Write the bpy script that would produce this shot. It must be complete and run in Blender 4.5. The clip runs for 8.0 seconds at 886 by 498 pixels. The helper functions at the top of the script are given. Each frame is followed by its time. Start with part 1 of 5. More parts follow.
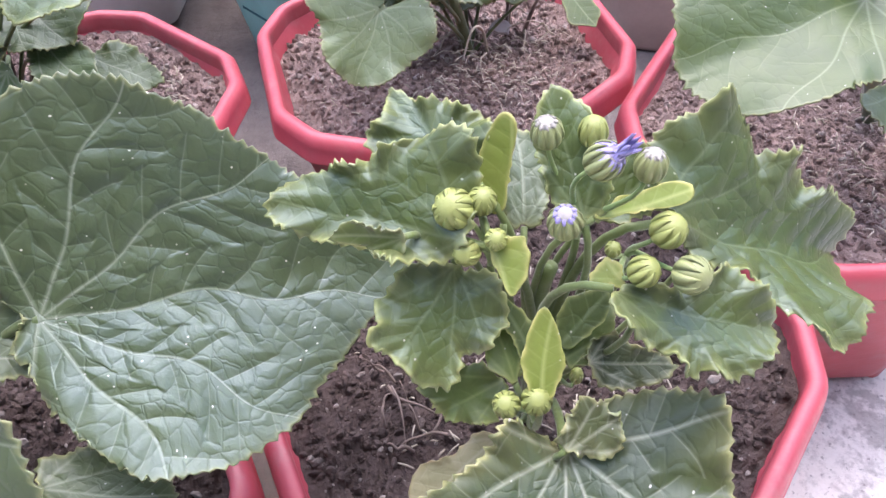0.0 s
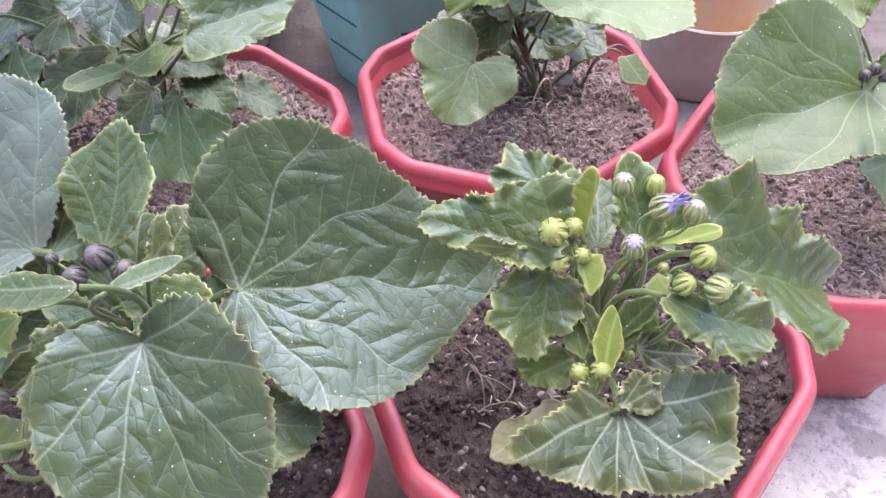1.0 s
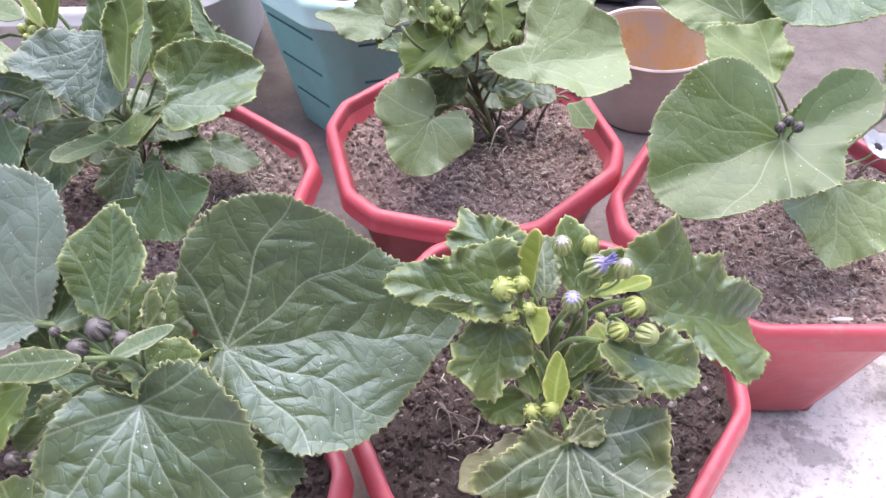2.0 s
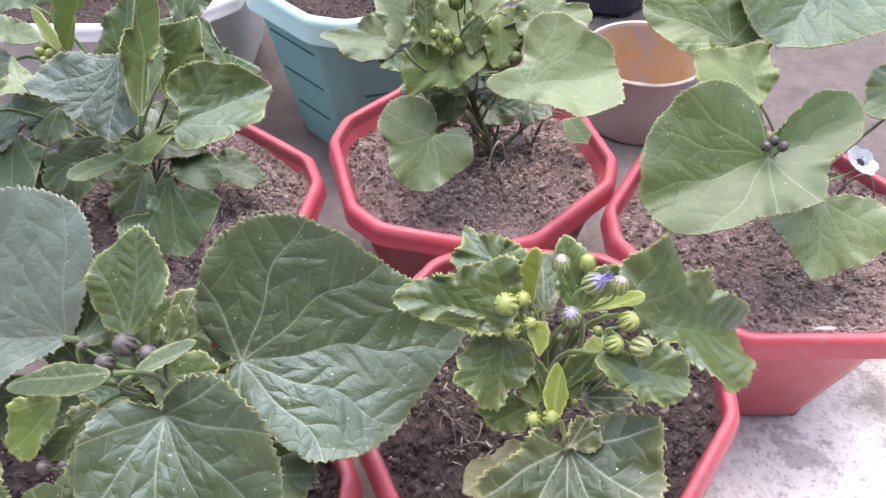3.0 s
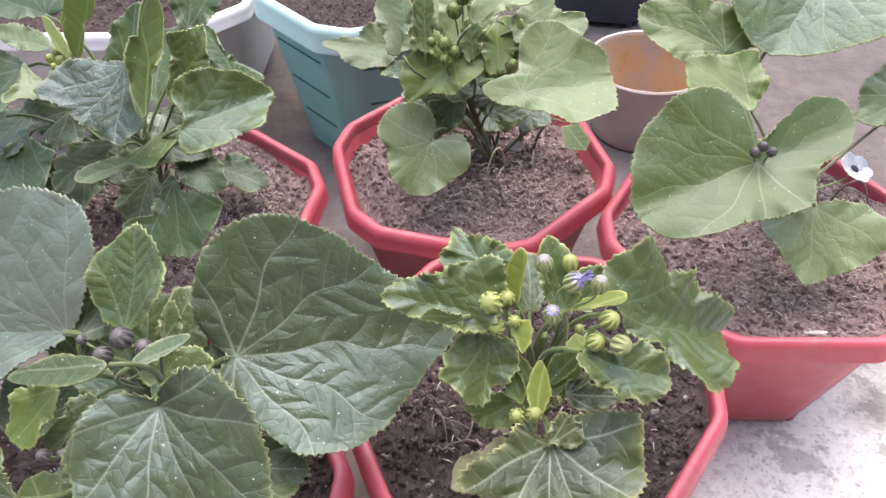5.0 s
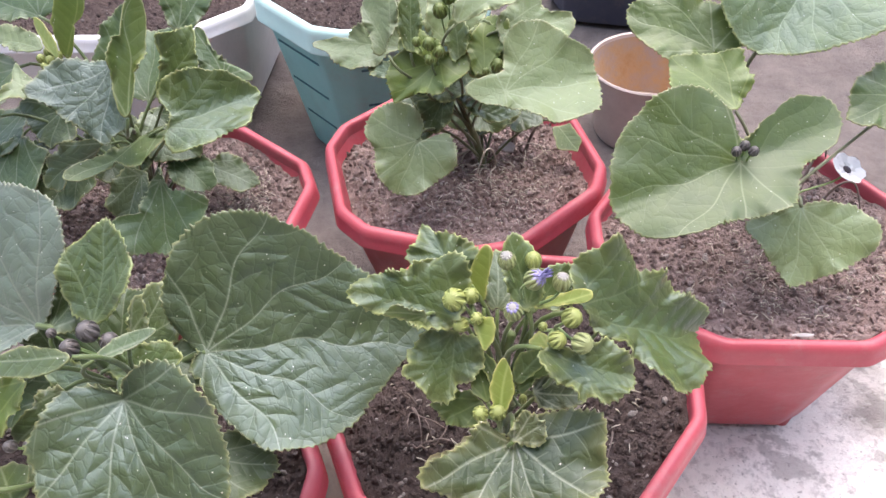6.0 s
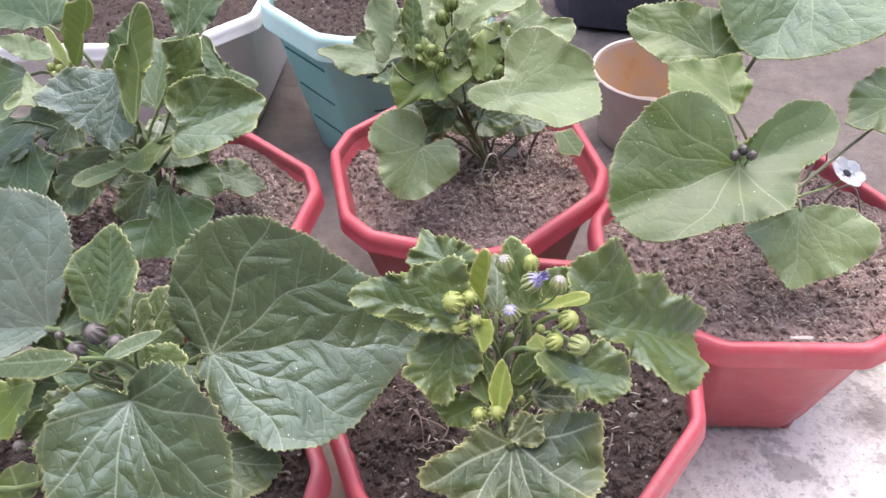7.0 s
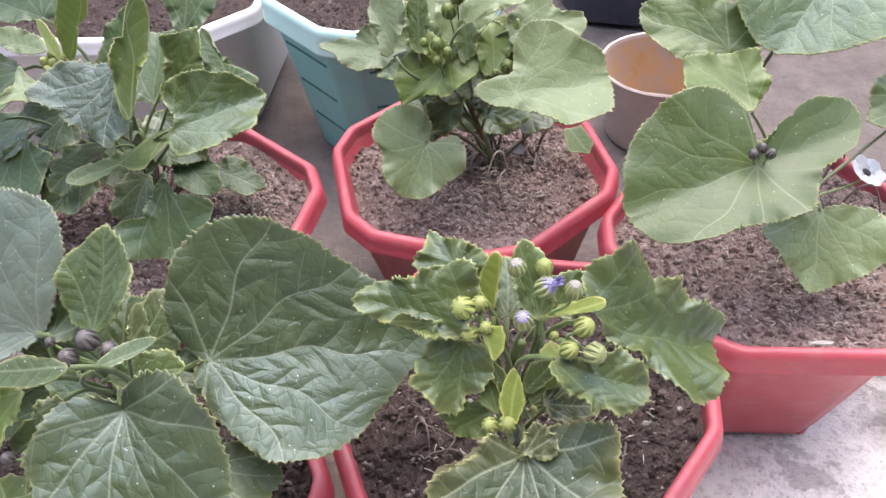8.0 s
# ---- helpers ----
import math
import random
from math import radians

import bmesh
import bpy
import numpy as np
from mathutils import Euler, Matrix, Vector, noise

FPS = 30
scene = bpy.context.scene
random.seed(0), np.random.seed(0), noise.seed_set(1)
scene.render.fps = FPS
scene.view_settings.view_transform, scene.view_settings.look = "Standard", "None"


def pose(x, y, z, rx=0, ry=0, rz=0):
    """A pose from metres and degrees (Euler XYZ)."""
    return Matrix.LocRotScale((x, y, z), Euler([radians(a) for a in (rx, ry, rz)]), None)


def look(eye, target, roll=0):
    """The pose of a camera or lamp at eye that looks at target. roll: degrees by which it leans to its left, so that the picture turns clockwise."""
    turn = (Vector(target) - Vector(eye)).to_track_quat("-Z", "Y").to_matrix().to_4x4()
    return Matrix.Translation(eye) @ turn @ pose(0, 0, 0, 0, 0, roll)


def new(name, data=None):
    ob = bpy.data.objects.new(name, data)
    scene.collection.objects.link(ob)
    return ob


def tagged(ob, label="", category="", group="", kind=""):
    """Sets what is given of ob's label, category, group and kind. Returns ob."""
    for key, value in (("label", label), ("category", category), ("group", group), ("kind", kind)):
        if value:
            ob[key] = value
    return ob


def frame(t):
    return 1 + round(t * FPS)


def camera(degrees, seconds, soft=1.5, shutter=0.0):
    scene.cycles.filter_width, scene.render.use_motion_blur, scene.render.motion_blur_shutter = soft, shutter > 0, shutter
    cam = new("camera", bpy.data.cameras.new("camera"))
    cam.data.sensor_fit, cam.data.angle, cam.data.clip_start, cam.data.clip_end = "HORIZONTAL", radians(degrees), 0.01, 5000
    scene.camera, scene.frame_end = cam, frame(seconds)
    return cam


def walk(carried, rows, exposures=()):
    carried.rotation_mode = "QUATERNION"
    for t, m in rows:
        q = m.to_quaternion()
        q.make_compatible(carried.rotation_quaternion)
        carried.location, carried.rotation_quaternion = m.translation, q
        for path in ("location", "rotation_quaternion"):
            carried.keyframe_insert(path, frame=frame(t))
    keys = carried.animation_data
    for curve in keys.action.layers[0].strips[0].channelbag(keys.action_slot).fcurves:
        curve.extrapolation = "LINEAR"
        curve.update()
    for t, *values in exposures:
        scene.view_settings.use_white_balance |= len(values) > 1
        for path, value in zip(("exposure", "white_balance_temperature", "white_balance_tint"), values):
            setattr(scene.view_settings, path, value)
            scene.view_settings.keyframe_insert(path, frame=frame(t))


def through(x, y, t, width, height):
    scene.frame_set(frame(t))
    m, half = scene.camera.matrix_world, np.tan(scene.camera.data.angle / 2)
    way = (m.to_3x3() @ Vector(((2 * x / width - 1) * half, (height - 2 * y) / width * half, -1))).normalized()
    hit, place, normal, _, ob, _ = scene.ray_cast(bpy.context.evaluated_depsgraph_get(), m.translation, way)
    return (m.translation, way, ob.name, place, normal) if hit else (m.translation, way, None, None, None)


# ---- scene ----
cam = camera(59.46, 8.0)
PATH = [
    (0, (0.0065, 0.0131, 0.4705), (-0.0334, 0.6910, -0.2635), -3.80),
    (0.5, (-0.0180, -0.0272, 0.5145), (-0.0617, 0.6791, -0.1920), -0.14),
    (1, (-0.0259, -0.0614, 0.5438), (-0.0883, 0.6316, -0.1745), -0.97),
    (1.5, (-0.0161, -0.0716, 0.5693), (-0.0597, 0.6345, -0.1374), -1.52),
    (3, (-0.0240, -0.0882, 0.6129), (-0.0450, 0.6233, -0.0894), -1.05),
    (3.5, (-0.0303, -0.0939, 0.6170), (-0.0543, 0.6220, -0.0808), -1.06),
    (4, (-0.0486, -0.1030, 0.6259), (-0.0842, 0.6136, -0.0706), -1.78),
    (4.5, (-0.0502, -0.1091, 0.6310), (-0.0989, 0.6085, -0.0637), -2.19),
    (5, (-0.0075, -0.1004, 0.6169), (-0.0501, 0.6197, -0.0756), -1.86),
    (6.5, (0.0282, -0.1043, 0.6123), (-0.0598, 0.6200, -0.0715), -3.85),
    (7, (0.0318, -0.1072, 0.6171), (-0.0557, 0.6189, -0.0648), -4.01),
    (7.5, (0.0327, -0.0963, 0.6083), (-0.0445, 0.6217, -0.0834), -3.74),
    (8, (0.0256, -0.0907, 0.6060), (-0.0625, 0.6325, -0.0790), -3.97),
]
LIGHT = [(0.0, 2.07, 6000, 21.5), (1.5, 2.10, 6050, 20.5), (3.0, 1.90, 6250, 17.0), (8.0, 1.84, 6400, 15.5)]
walk(cam, [(t, look(eye, target, roll)) for t, eye, target, roll in PATH], LIGHT)

# ---- daylight: an overcast sky, brightest ahead of the camera and above ----
SUN_EL, SUN_AZ = 74.0, 10.0
world = bpy.data.worlds.new("sky")
scene.world = world
world.use_nodes = True
wn = world.node_tree.nodes
sky = wn.new("ShaderNodeTexSky")
sky.sky_type, sky.sun_disc = "NISHITA", False
sky.sun_elevation, sky.sun_rotation = radians(SUN_EL), radians(SUN_AZ)
sky.air_density, sky.dust_density, sky.ozone_density = 1.0, 4.0, 1.0
wn["Background"].inputs[1].default_value = 0.15
world.node_tree.links.new(sky.outputs[0], wn["Background"].inputs[0])
sun_data = bpy.data.lights.new("sun", "SUN")
sun_data.energy, sun_data.angle, sun_data.color = 0.75, radians(80), (1.0, 0.985, 0.97)
sun = new("sun", sun_data)
az, el = radians(SUN_AZ), radians(SUN_EL)
sun.matrix_world = look((4 * math.sin(az) * math.cos(el), 4 * math.cos(az) * math.cos(el), 4 * math.sin(el)), (0, 0, 0))


# ---- materials ----
class Mat:
    """A small helper round one node material."""

    def __init__(self, name, rough=0.5, metal=0.0, spec=0.5):
        self.m = bpy.data.materials.new(name)
        self.m.use_nodes = True
        self.t = self.m.node_tree
        self.b = self.t.nodes["Principled BSDF"]
        self.b.inputs["Roughness"].default_value = rough
        self.b.inputs["Metallic"].default_value = metal
        self.b.inputs["Specular IOR Level"].default_value = spec

    def node(self, kind, **inputs):
        n = self.t.nodes.new(kind)
        for key, value in inputs.items():
            self.put(n, key, value)
        return n

    def put(self, n, key, value):
        slot = n.inputs[key.replace("_", " ")]
        if isinstance(value, bpy.types.NodeSocket):
            self.t.links.new(value, slot)
        else:
            slot.default_value = value

    def attr(self, name):
        n = self.t.nodes.new("ShaderNodeAttribute")
        n.attribute_name = name
        return n

    def coords(self, name=None):
        if name:
            return self.attr(name).outputs["Vector"]
        return self.t.nodes.new("ShaderNodeTexCoord").outputs["Object"]

    def noise(self, vec, scale, detail=4.0, rough=0.6):
        n = self.node("ShaderNodeTexNoise", Vector=vec, Scale=scale, Detail=detail, Roughness=rough)
        return n.outputs["Fac"]

    def ramp(self, fac, stops):
        n = self.t.nodes.new("ShaderNodeValToRGB")
        self.t.links.new(fac, n.inputs[0])
        els = n.color_ramp.elements
        while len(els) < len(stops):
            els.new(0.5)
        for e, (p, c) in zip(els, stops):
            e.position = p
            e.color = (*c, 1) if len(c) == 3 else c
        return n.outputs[0]

    def mix(self, fac, a, b, mode="MIX"):
        n = self.t.nodes.new("ShaderNodeMix")
        n.data_type, n.blend_type = "RGBA", mode
        for slot, value in ((0, fac), (6, a), (7, b)):
            if isinstance(value, bpy.types.NodeSocket):
                self.t.links.new(value, n.inputs[slot])
            else:
                n.inputs[slot].default_value = (*value, 1) if isinstance(value, tuple) and len(value) == 3 else value
        return n.outputs[2]

    def math(self, op, a, b=0.0):
        n = self.t.nodes.new("ShaderNodeMath")
        n.operation = op
        for slot, value in ((0, a), (1, b)):
            if isinstance(value, bpy.types.NodeSocket):
                self.t.links.new(value, n.inputs[slot])
            else:
                n.inputs[slot].default_value = value
        return n.outputs[0]

    def bump(self, height, strength, distance):
        old = self.b.inputs["Normal"]
        n = self.node("ShaderNodeBump", Height=height, Strength=strength, Distance=distance)
        if old.is_linked:
            self.t.links.new(old.links[0].from_socket, n.inputs["Normal"])
        self.t.links.new(n.outputs[0], old)

    def color(self, socket):
        self.put(self.b, "Base_Color", socket)

    def rough(self, socket):
        self.put(self.b, "Roughness", socket)


STEP = 0.55  # angle between neighbouring main ribs in a leaf's own coordinates


def leaf_material(name, dark, light, vein, margin, rough=0.42, spec=0.5, through=0.08, relief=1.0, sky_tint=0.25):
    """Leaf blade: mottled tissue, fine pale ribs that fan out from the stalk, side veins, tissue quilted between the net veins, flecks of dust."""
    m = Mat(name, rough, 0.0, spec)
    m.b.inputs["Specular Tint"].default_value = (1 - 0.48 * sky_tint, 1 - 0.25 * sky_tint, 1.0, 1)  # blue of the sky's reflection, put into the specular colour
    flat = m.coords("flat")
    info = m.t.nodes.new("ShaderNodeObjectInfo")
    shift = m.node("ShaderNodeVectorMath", Vector=flat)
    m.t.links.new(info.outputs["Random"], shift.inputs[1])
    shift.operation = "ADD"
    sv = shift.outputs[0]
    # ribs: distance across and along the nearest of the main ribs
    sep = m.t.nodes.new("ShaderNodeSeparateXYZ")
    m.t.links.new(flat, sep.inputs[0])
    reach = m.node("ShaderNodeVectorMath", Vector=flat)
    reach.operation = "LENGTH"
    rho = reach.outputs["Value"]
    phi = m.math("ARCTAN2", sep.outputs[1], sep.outputs[0])
    many = m.attr("mains").outputs["Fac"]
    k = m.math("ROUND", m.math("DIVIDE", phi, STEP))
    k = m.math("MAXIMUM", m.math("MINIMUM", k, many), m.math("MULTIPLY", many, -1.0))
    off = m.math("SUBTRACT", phi, m.math("MULTIPLY", k, STEP))
    turned = m.math("MINIMUM", m.math("ABSOLUTE", off), 1.5)
    across = m.math("MULTIPLY", rho, m.math("SINE", turned))
    along = m.math("MULTIPLY", rho, m.math("COSINE", turned))
    wide = m.math("MAXIMUM", m.math("SUBTRACT", 0.00105, m.math("MULTIPLY", rho, 0.0065)), 0.00040)
    rib = m.math("SUBTRACT", 1.0, m.math("MINIMUM", m.math("DIVIDE", across, wide), 1.0))
    gap = m.attr("gap").outputs["Fac"]
    s = m.math("DIVIDE", m.math("SUBTRACT", along, m.math("MULTIPLY", across, 0.75)), gap)
    s = m.math("ADD", s, m.math("MULTIPLY", m.math("SIGN", off), 0.25))
    s = m.math("ADD", s, m.attr("sway").outputs["Fac"])
    from_line = m.math("MULTIPLY", m.math("MULTIPLY", m.math("ABSOLUTE", m.math("SUBTRACT", m.math("FRACT", s), 0.5)), gap), 0.78)
    side = m.math("SUBTRACT", 1.0, m.math("MINIMUM", m.math("DIVIDE", from_line, 0.00045), 1.0))
    # the net between them
    wob = m.node("ShaderNodeTexNoise", Vector=sv, Scale=120.0, Detail=2.0)
    bent = m.node("ShaderNodeVectorMath", Vector=sv)
    bent.operation = "MULTIPLY_ADD"
    m.t.links.new(wob.outputs["Color"], bent.inputs[0])
    bent.inputs[1].default_value = (0.006, 0.006, 0.0)
    m.t.links.new(sv, bent.inputs[2])
    net_v = bent.outputs[0]
    cell = m.node("ShaderNodeTexVoronoi", Vector=net_v, Scale=150.0)
    cell.feature = "DISTANCE_TO_EDGE"
    small = m.node("ShaderNodeTexVoronoi", Vector=net_v, Scale=420.0)
    small.feature = "DISTANCE_TO_EDGE"
    crease_shade = m.ramp(cell.outputs["Distance"], [(0.0, (1, 1, 1)), (0.06, (0, 0, 0))])
    base = m.ramp(m.noise(sv, 38.0, 5.0, 0.65), [(0.3, dark), (0.7, light)])
    # shade in the creases, painted faintly into the base colour
    base = m.mix(m.math("MULTIPLY", crease_shade, 0.22 * relief), base, tuple(0.55 * x for x in dark))
    base = m.mix(m.math("MULTIPLY", side, 0.34 * min(1.0, 0.4 + relief)), base, vein)
    base = m.mix(m.math("MULTIPLY", rib, 0.78), base, vein)
    band = m.math("MULTIPLY", m.attr("band").outputs["Fac"], m.noise(sv, 70.0, 3.0))
    base = m.mix(band, base, tuple(0.45 * x for x in margin))
    worn = m.ramp(m.noise(sv, 160.0, 2.0), [(0.35, (0.25, 0.25, 0.25)), (0.6, (1, 1, 1))])
    base = m.mix(m.math("MULTIPLY", m.attr("edge").outputs["Fac"], worn), base, margin)
    dots = m.node("ShaderNodeTexVoronoi", Vector=sv, Scale=190.0)
    fleck = m.ramp(dots.outputs["Distance"], [(0.05, (1, 1, 1)), (0.085, (0, 0, 0))])
    some = m.ramp(m.noise(sv, 55.0, 2.0), [(0.42, (0, 0, 0)), (0.52, (1, 1, 1))])
    base = m.mix(m.math("MULTIPLY", m.math("MULTIPLY", fleck, some), 0.8), base, (0.60, 0.60, 0.52))
    hue = m.node("ShaderNodeHueSaturation", Color=base)
    m.put(hue, "Value", m.math("MULTIPLY_ADD", info.outputs["Random"], 0.3))
    hue.inputs["Value"].links[0].from_node.inputs[2].default_value = 0.85
    m.color(hue.outputs[0])
    # relief: pillows that sink to every vein
    pillow = m.ramp(cell.outputs["Distance"], [(0.0, (0, 0, 0)), (0.10, (0.5, 0.5, 0.5)), (0.5, (1, 1, 1))])
    swell = m.math("POWER", m.math("MINIMUM", m.math("DIVIDE", m.math("MINIMUM", across, from_line), 0.0035), 1.0), 0.6)
    m.bump(swell, 0.45 * relief, 0.0011)
    m.bump(pillow, 0.40 * relief, 0.0010)
    m.bump(small.outputs["Distance"], 0.25 * relief, 0.0005)
    m.bump(rib, 0.5 * relief, 0.0004)
    m.rough(m.math("MULTIPLY_ADD", m.noise(sv, 60.0, 3.0), 0.2))
    m.b.inputs["Roughness"].links[0].from_node.inputs[2].default_value = rough - 0.1
    if through:
        m.b.inputs["Subsurface Weight"].default_value = through
        m.b.inputs["Subsurface Radius"].default_value = (0.002, 0.004, 0.001)
        m.b.inputs["Subsurface Scale"].default_value = 0.3
    return m.m


UNDER = leaf_material("leaf_underside", (0.17, 0.23, 0.13), (0.23, 0.29, 0.17), (0.30, 0.35, 0.22), (0.36, 0.39, 0.20), 0.6, 0.3, relief=0.4)
BLADE = {
    # dark green whose highlights are tinted to imitate the sky's bluish sheen
    "sky_sheen": leaf_material("leaf_sky_sheen_dark_green", (0.042, 0.060, 0.020), (0.064, 0.086, 0.031), (0.19, 0.22, 0.15), (0.24, 0.25, 0.10), 0.47, 0.8, relief=0.7, sky_tint=0.72),
    "dark": leaf_material("leaf_dark_green", (0.040, 0.062, 0.015), (0.062, 0.090, 0.024), (0.17, 0.20, 0.12), (0.26, 0.27, 0.11), 0.46, 0.6, relief=0.5, sky_tint=0.4),
    "deep": leaf_material("leaf_deep_green", (0.030, 0.044, 0.012), (0.050, 0.068, 0.019), (0.25, 0.27, 0.19), (0.34, 0.34, 0.14), 0.46, 0.5, relief=0.7, sky_tint=0.5),
    "mid": leaf_material("leaf_mid_green", (0.048, 0.073, 0.012), (0.082, 0.114, 0.020), (0.14, 0.18, 0.08), (0.37, 0.40, 0.14), 0.45, 0.65, relief=0.6, sky_tint=0.8),
    "grey": leaf_material("leaf_grey_green", (0.044, 0.074, 0.017), (0.070, 0.106, 0.027), (0.16, 0.19, 0.11), (0.28, 0.30, 0.16), 0.46, 0.5, relief=0.4, sky_tint=0.6),
    "pale": leaf_material("leaf_pale_green", (0.047, 0.078, 0.010), (0.072, 0.107, 0.016), (0.17, 0.21, 0.10), (0.29, 0.30, 0.13), 0.46, 0.55, relief=0.3),
    "silver": leaf_material("leaf_silvery_green", (0.112, 0.148, 0.050), (0.152, 0.190, 0.074), (0.20, 0.24, 0.12), (0.33, 0.34, 0.17), 0.46, 0.5, relief=0.4, sky_tint=0.6),
    # dusty grey leaf; the sky's sheen on it is also in this base colour
    "dusty": leaf_material("leaf_dusty_sky_sheen_green", (0.098, 0.128, 0.078), (0.130, 0.160, 0.104), (0.20, 0.22, 0.16), (0.28, 0.29, 0.18), 0.44, 0.7, relief=0.6, sky_tint=0.7),
    "lime": leaf_material("leaf_lime_green", (0.075, 0.118, 0.014), (0.112, 0.162, 0.024), (0.18, 0.23, 0.06), (0.30, 0.33, 0.11), 0.46, relief=0.2),
    "bract": leaf_material("bract_yellow_green", (0.12, 0.165, 0.022), (0.175, 0.225, 0.038), (0.28, 0.33, 0.10), (0.44, 0.42, 0.14), 0.46, relief=0.25),
    "withered": leaf_material("leaf_withered", (0.22, 0.21, 0.10), (0.32, 0.30, 0.17), (0.36, 0.34, 0.22), (0.34, 0.28, 0.14), 0.6, 0.3, relief=0.3),
}


def stem_material(name, a, b):
    m = Mat(name, 0.55)
    v = m.coords()
    m.color(m.ramp(m.noise(v, 60.0, 3.0), [(0.3, a), (0.7, b)]))
    m.bump(m.noise(v, 500.0, 2.0), 0.4, 0.0008)
    m.b.inputs["Sheen Weight"].default_value = 0.2
    return m.m


STEM = stem_material("stem_pale_green", (0.13, 0.22, 0.06), (0.24, 0.32, 0.11))
# shaded copy of the stem green, for stalks beneath the leaves
STEM_SHADE = stem_material("stem_shaded_green", (0.055, 0.09, 0.022), (0.10, 0.14, 0.04))
STEM_MID = stem_material("stem_fresh_green", (0.095, 0.140, 0.032), (0.15, 0.195, 0.055))
STEM_DIM = stem_material("stem_dark_green", (0.075, 0.098, 0.036), (0.115, 0.142, 0.055))
STEM_DARK = stem_material("stem_dull_green", (0.10, 0.13, 0.06), (0.20, 0.20, 0.11))


def bud_material(name, base, rib, tip):
    m = Mat(name, 0.5)
    v = m.coords()
    c = m.mix(m.attr("vein").outputs["Fac"], base, rib)
    c = m.mix(m.attr("edge").outputs["Fac"], c, tip)
    c = m.mix(m.math("MULTIPLY", m.noise(v, 400.0, 3.0), 0.3), c, rib)
    m.color(c)
    m.bump(m.noise(v, 900.0, 2.0), 0.3, 0.0005)
    return m.m


BUD_GREEN = bud_material("bud_green", (0.23, 0.265, 0.065), (0.275, 0.31, 0.095), (0.32, 0.34, 0.14))
BUD_DEEP = bud_material("bud_deep_green", (0.11, 0.155, 0.035), (0.15, 0.19, 0.05), (0.18, 0.21, 0.08))
BUD_PALE = bud_material("bud_pale", (0.21, 0.24, 0.088), (0.25, 0.28, 0.115), (0.25, 0.23, 0.24))
BUD_PURPLE = bud_material("bud_purple", (0.055, 0.046, 0.043), (0.115, 0.105, 0.095), (0.09, 0.065, 0.08))
PETAL = bud_material("petal_violet", (0.20, 0.17, 0.42), (0.36, 0.33, 0.55), (0.08, 0.06, 0.22))
PETAL_WHITE = bud_material("petal_white", (0.74, 0.73, 0.70), (0.66, 0.66, 0.62), (0.78, 0.77, 0.75))
PETAL_LILAC = bud_material("petal_pale_lilac", (0.27, 0.26, 0.21), (0.31, 0.29, 0.26), (0.28, 0.24, 0.32))
FLOWER_EYE = bud_material("flower_dark_eye", (0.03, 0.02, 0.025), (0.06, 0.04, 0.05), (0.02, 0.02, 0.02))


def plastic(name, a, b, rough=0.42, dust=0.25):
    m = Mat(name, rough)
    v = m.coords()
    c = m.ramp(m.noise(v, 14.0, 5.0, 0.7), [(0.3, a), (0.75, b)])
    dirt = m.ramp(m.noise(v, 45.0, 6.0, 0.75), [(0.52, (0, 0, 0)), (0.72, (1, 1, 1))])
    c = m.mix(m.math("MULTIPLY", dirt, dust), c, (0.32, 0.26, 0.23))
    m.color(c)
    m.bump(m.noise(v, 160.0, 3.0), 0.12, 0.002)
    m.rough(m.math("MULTIPLY_ADD", m.noise(v, 30.0, 4.0), 0.3))
    m.b.inputs["Roughness"].links[0].from_node.inputs[2].default_value = rough - 0.12
    return m.m


RED = plastic("red_plastic", (0.37, 0.057, 0.075), (0.48, 0.092, 0.112), 0.38)
TEAL = plastic("teal_plastic", (0.25, 0.55, 0.49), (0.31, 0.62, 0.56), 0.4, 0.25)
TEAL_RIM = plastic("pale_teal_plastic", (0.42, 0.65, 0.585), (0.52, 0.72, 0.66), 0.4, 0.1)
# shade inside the teal pot's grooves, as a darker colour
TEAL_GROOVE_SHADE = plastic("teal_groove_shade", (0.03, 0.12, 0.13), (0.04, 0.15, 0.16), 0.6, 0.0)
WHITE = plastic("white_plastic", (0.66, 0.66, 0.66), (0.78, 0.77, 0.77), 0.4, 0.12)
NAVY = plastic("navy_plastic", (0.045, 0.05, 0.08), (0.07, 0.075, 0.11), 0.45, 0.2)


def soil_material(name, k):
    """Dry potting soil; k scales its lightness."""
    m = Mat(name, 0.95, 0.0, 0.15)
    v = m.coords()
    geo = m.t.nodes.new("ShaderNodeNewGeometry")

    def c3(r, g, b):
        return (r * k * 1.05, g * k, b * k * 0.98)

    c = m.ramp(m.noise(v, 70.0, 6.0, 0.7), [(0.30, c3(0.07, 0.05, 0.045)), (0.5, c3(0.20, 0.155, 0.14)), (0.70, c3(0.40, 0.33, 0.305))])
    tint = m.ramp(geo.outputs["Random Per Island"], [(0.0, c3(0.08, 0.06, 0.052)), (0.45, c3(0.22, 0.17, 0.155)), (0.85, c3(0.42, 0.35, 0.32)), (0.95, (0.44, 0.40, 0.36))])
    m.color(m.mix(0.62, c, tint))
    m.bump(m.noise(v, 420.0, 4.0, 0.7), 0.8, 0.003)
    return m.m


# SOIL_DARK: dark soil; in the two front pots also the plants' shade
SOIL, SOIL_DARK, SOIL_PALE = soil_material("dry_potting_soil", 1.0), soil_material("dark_potting_soil", 0.31), soil_material("pale_potting_soil", 0.85)


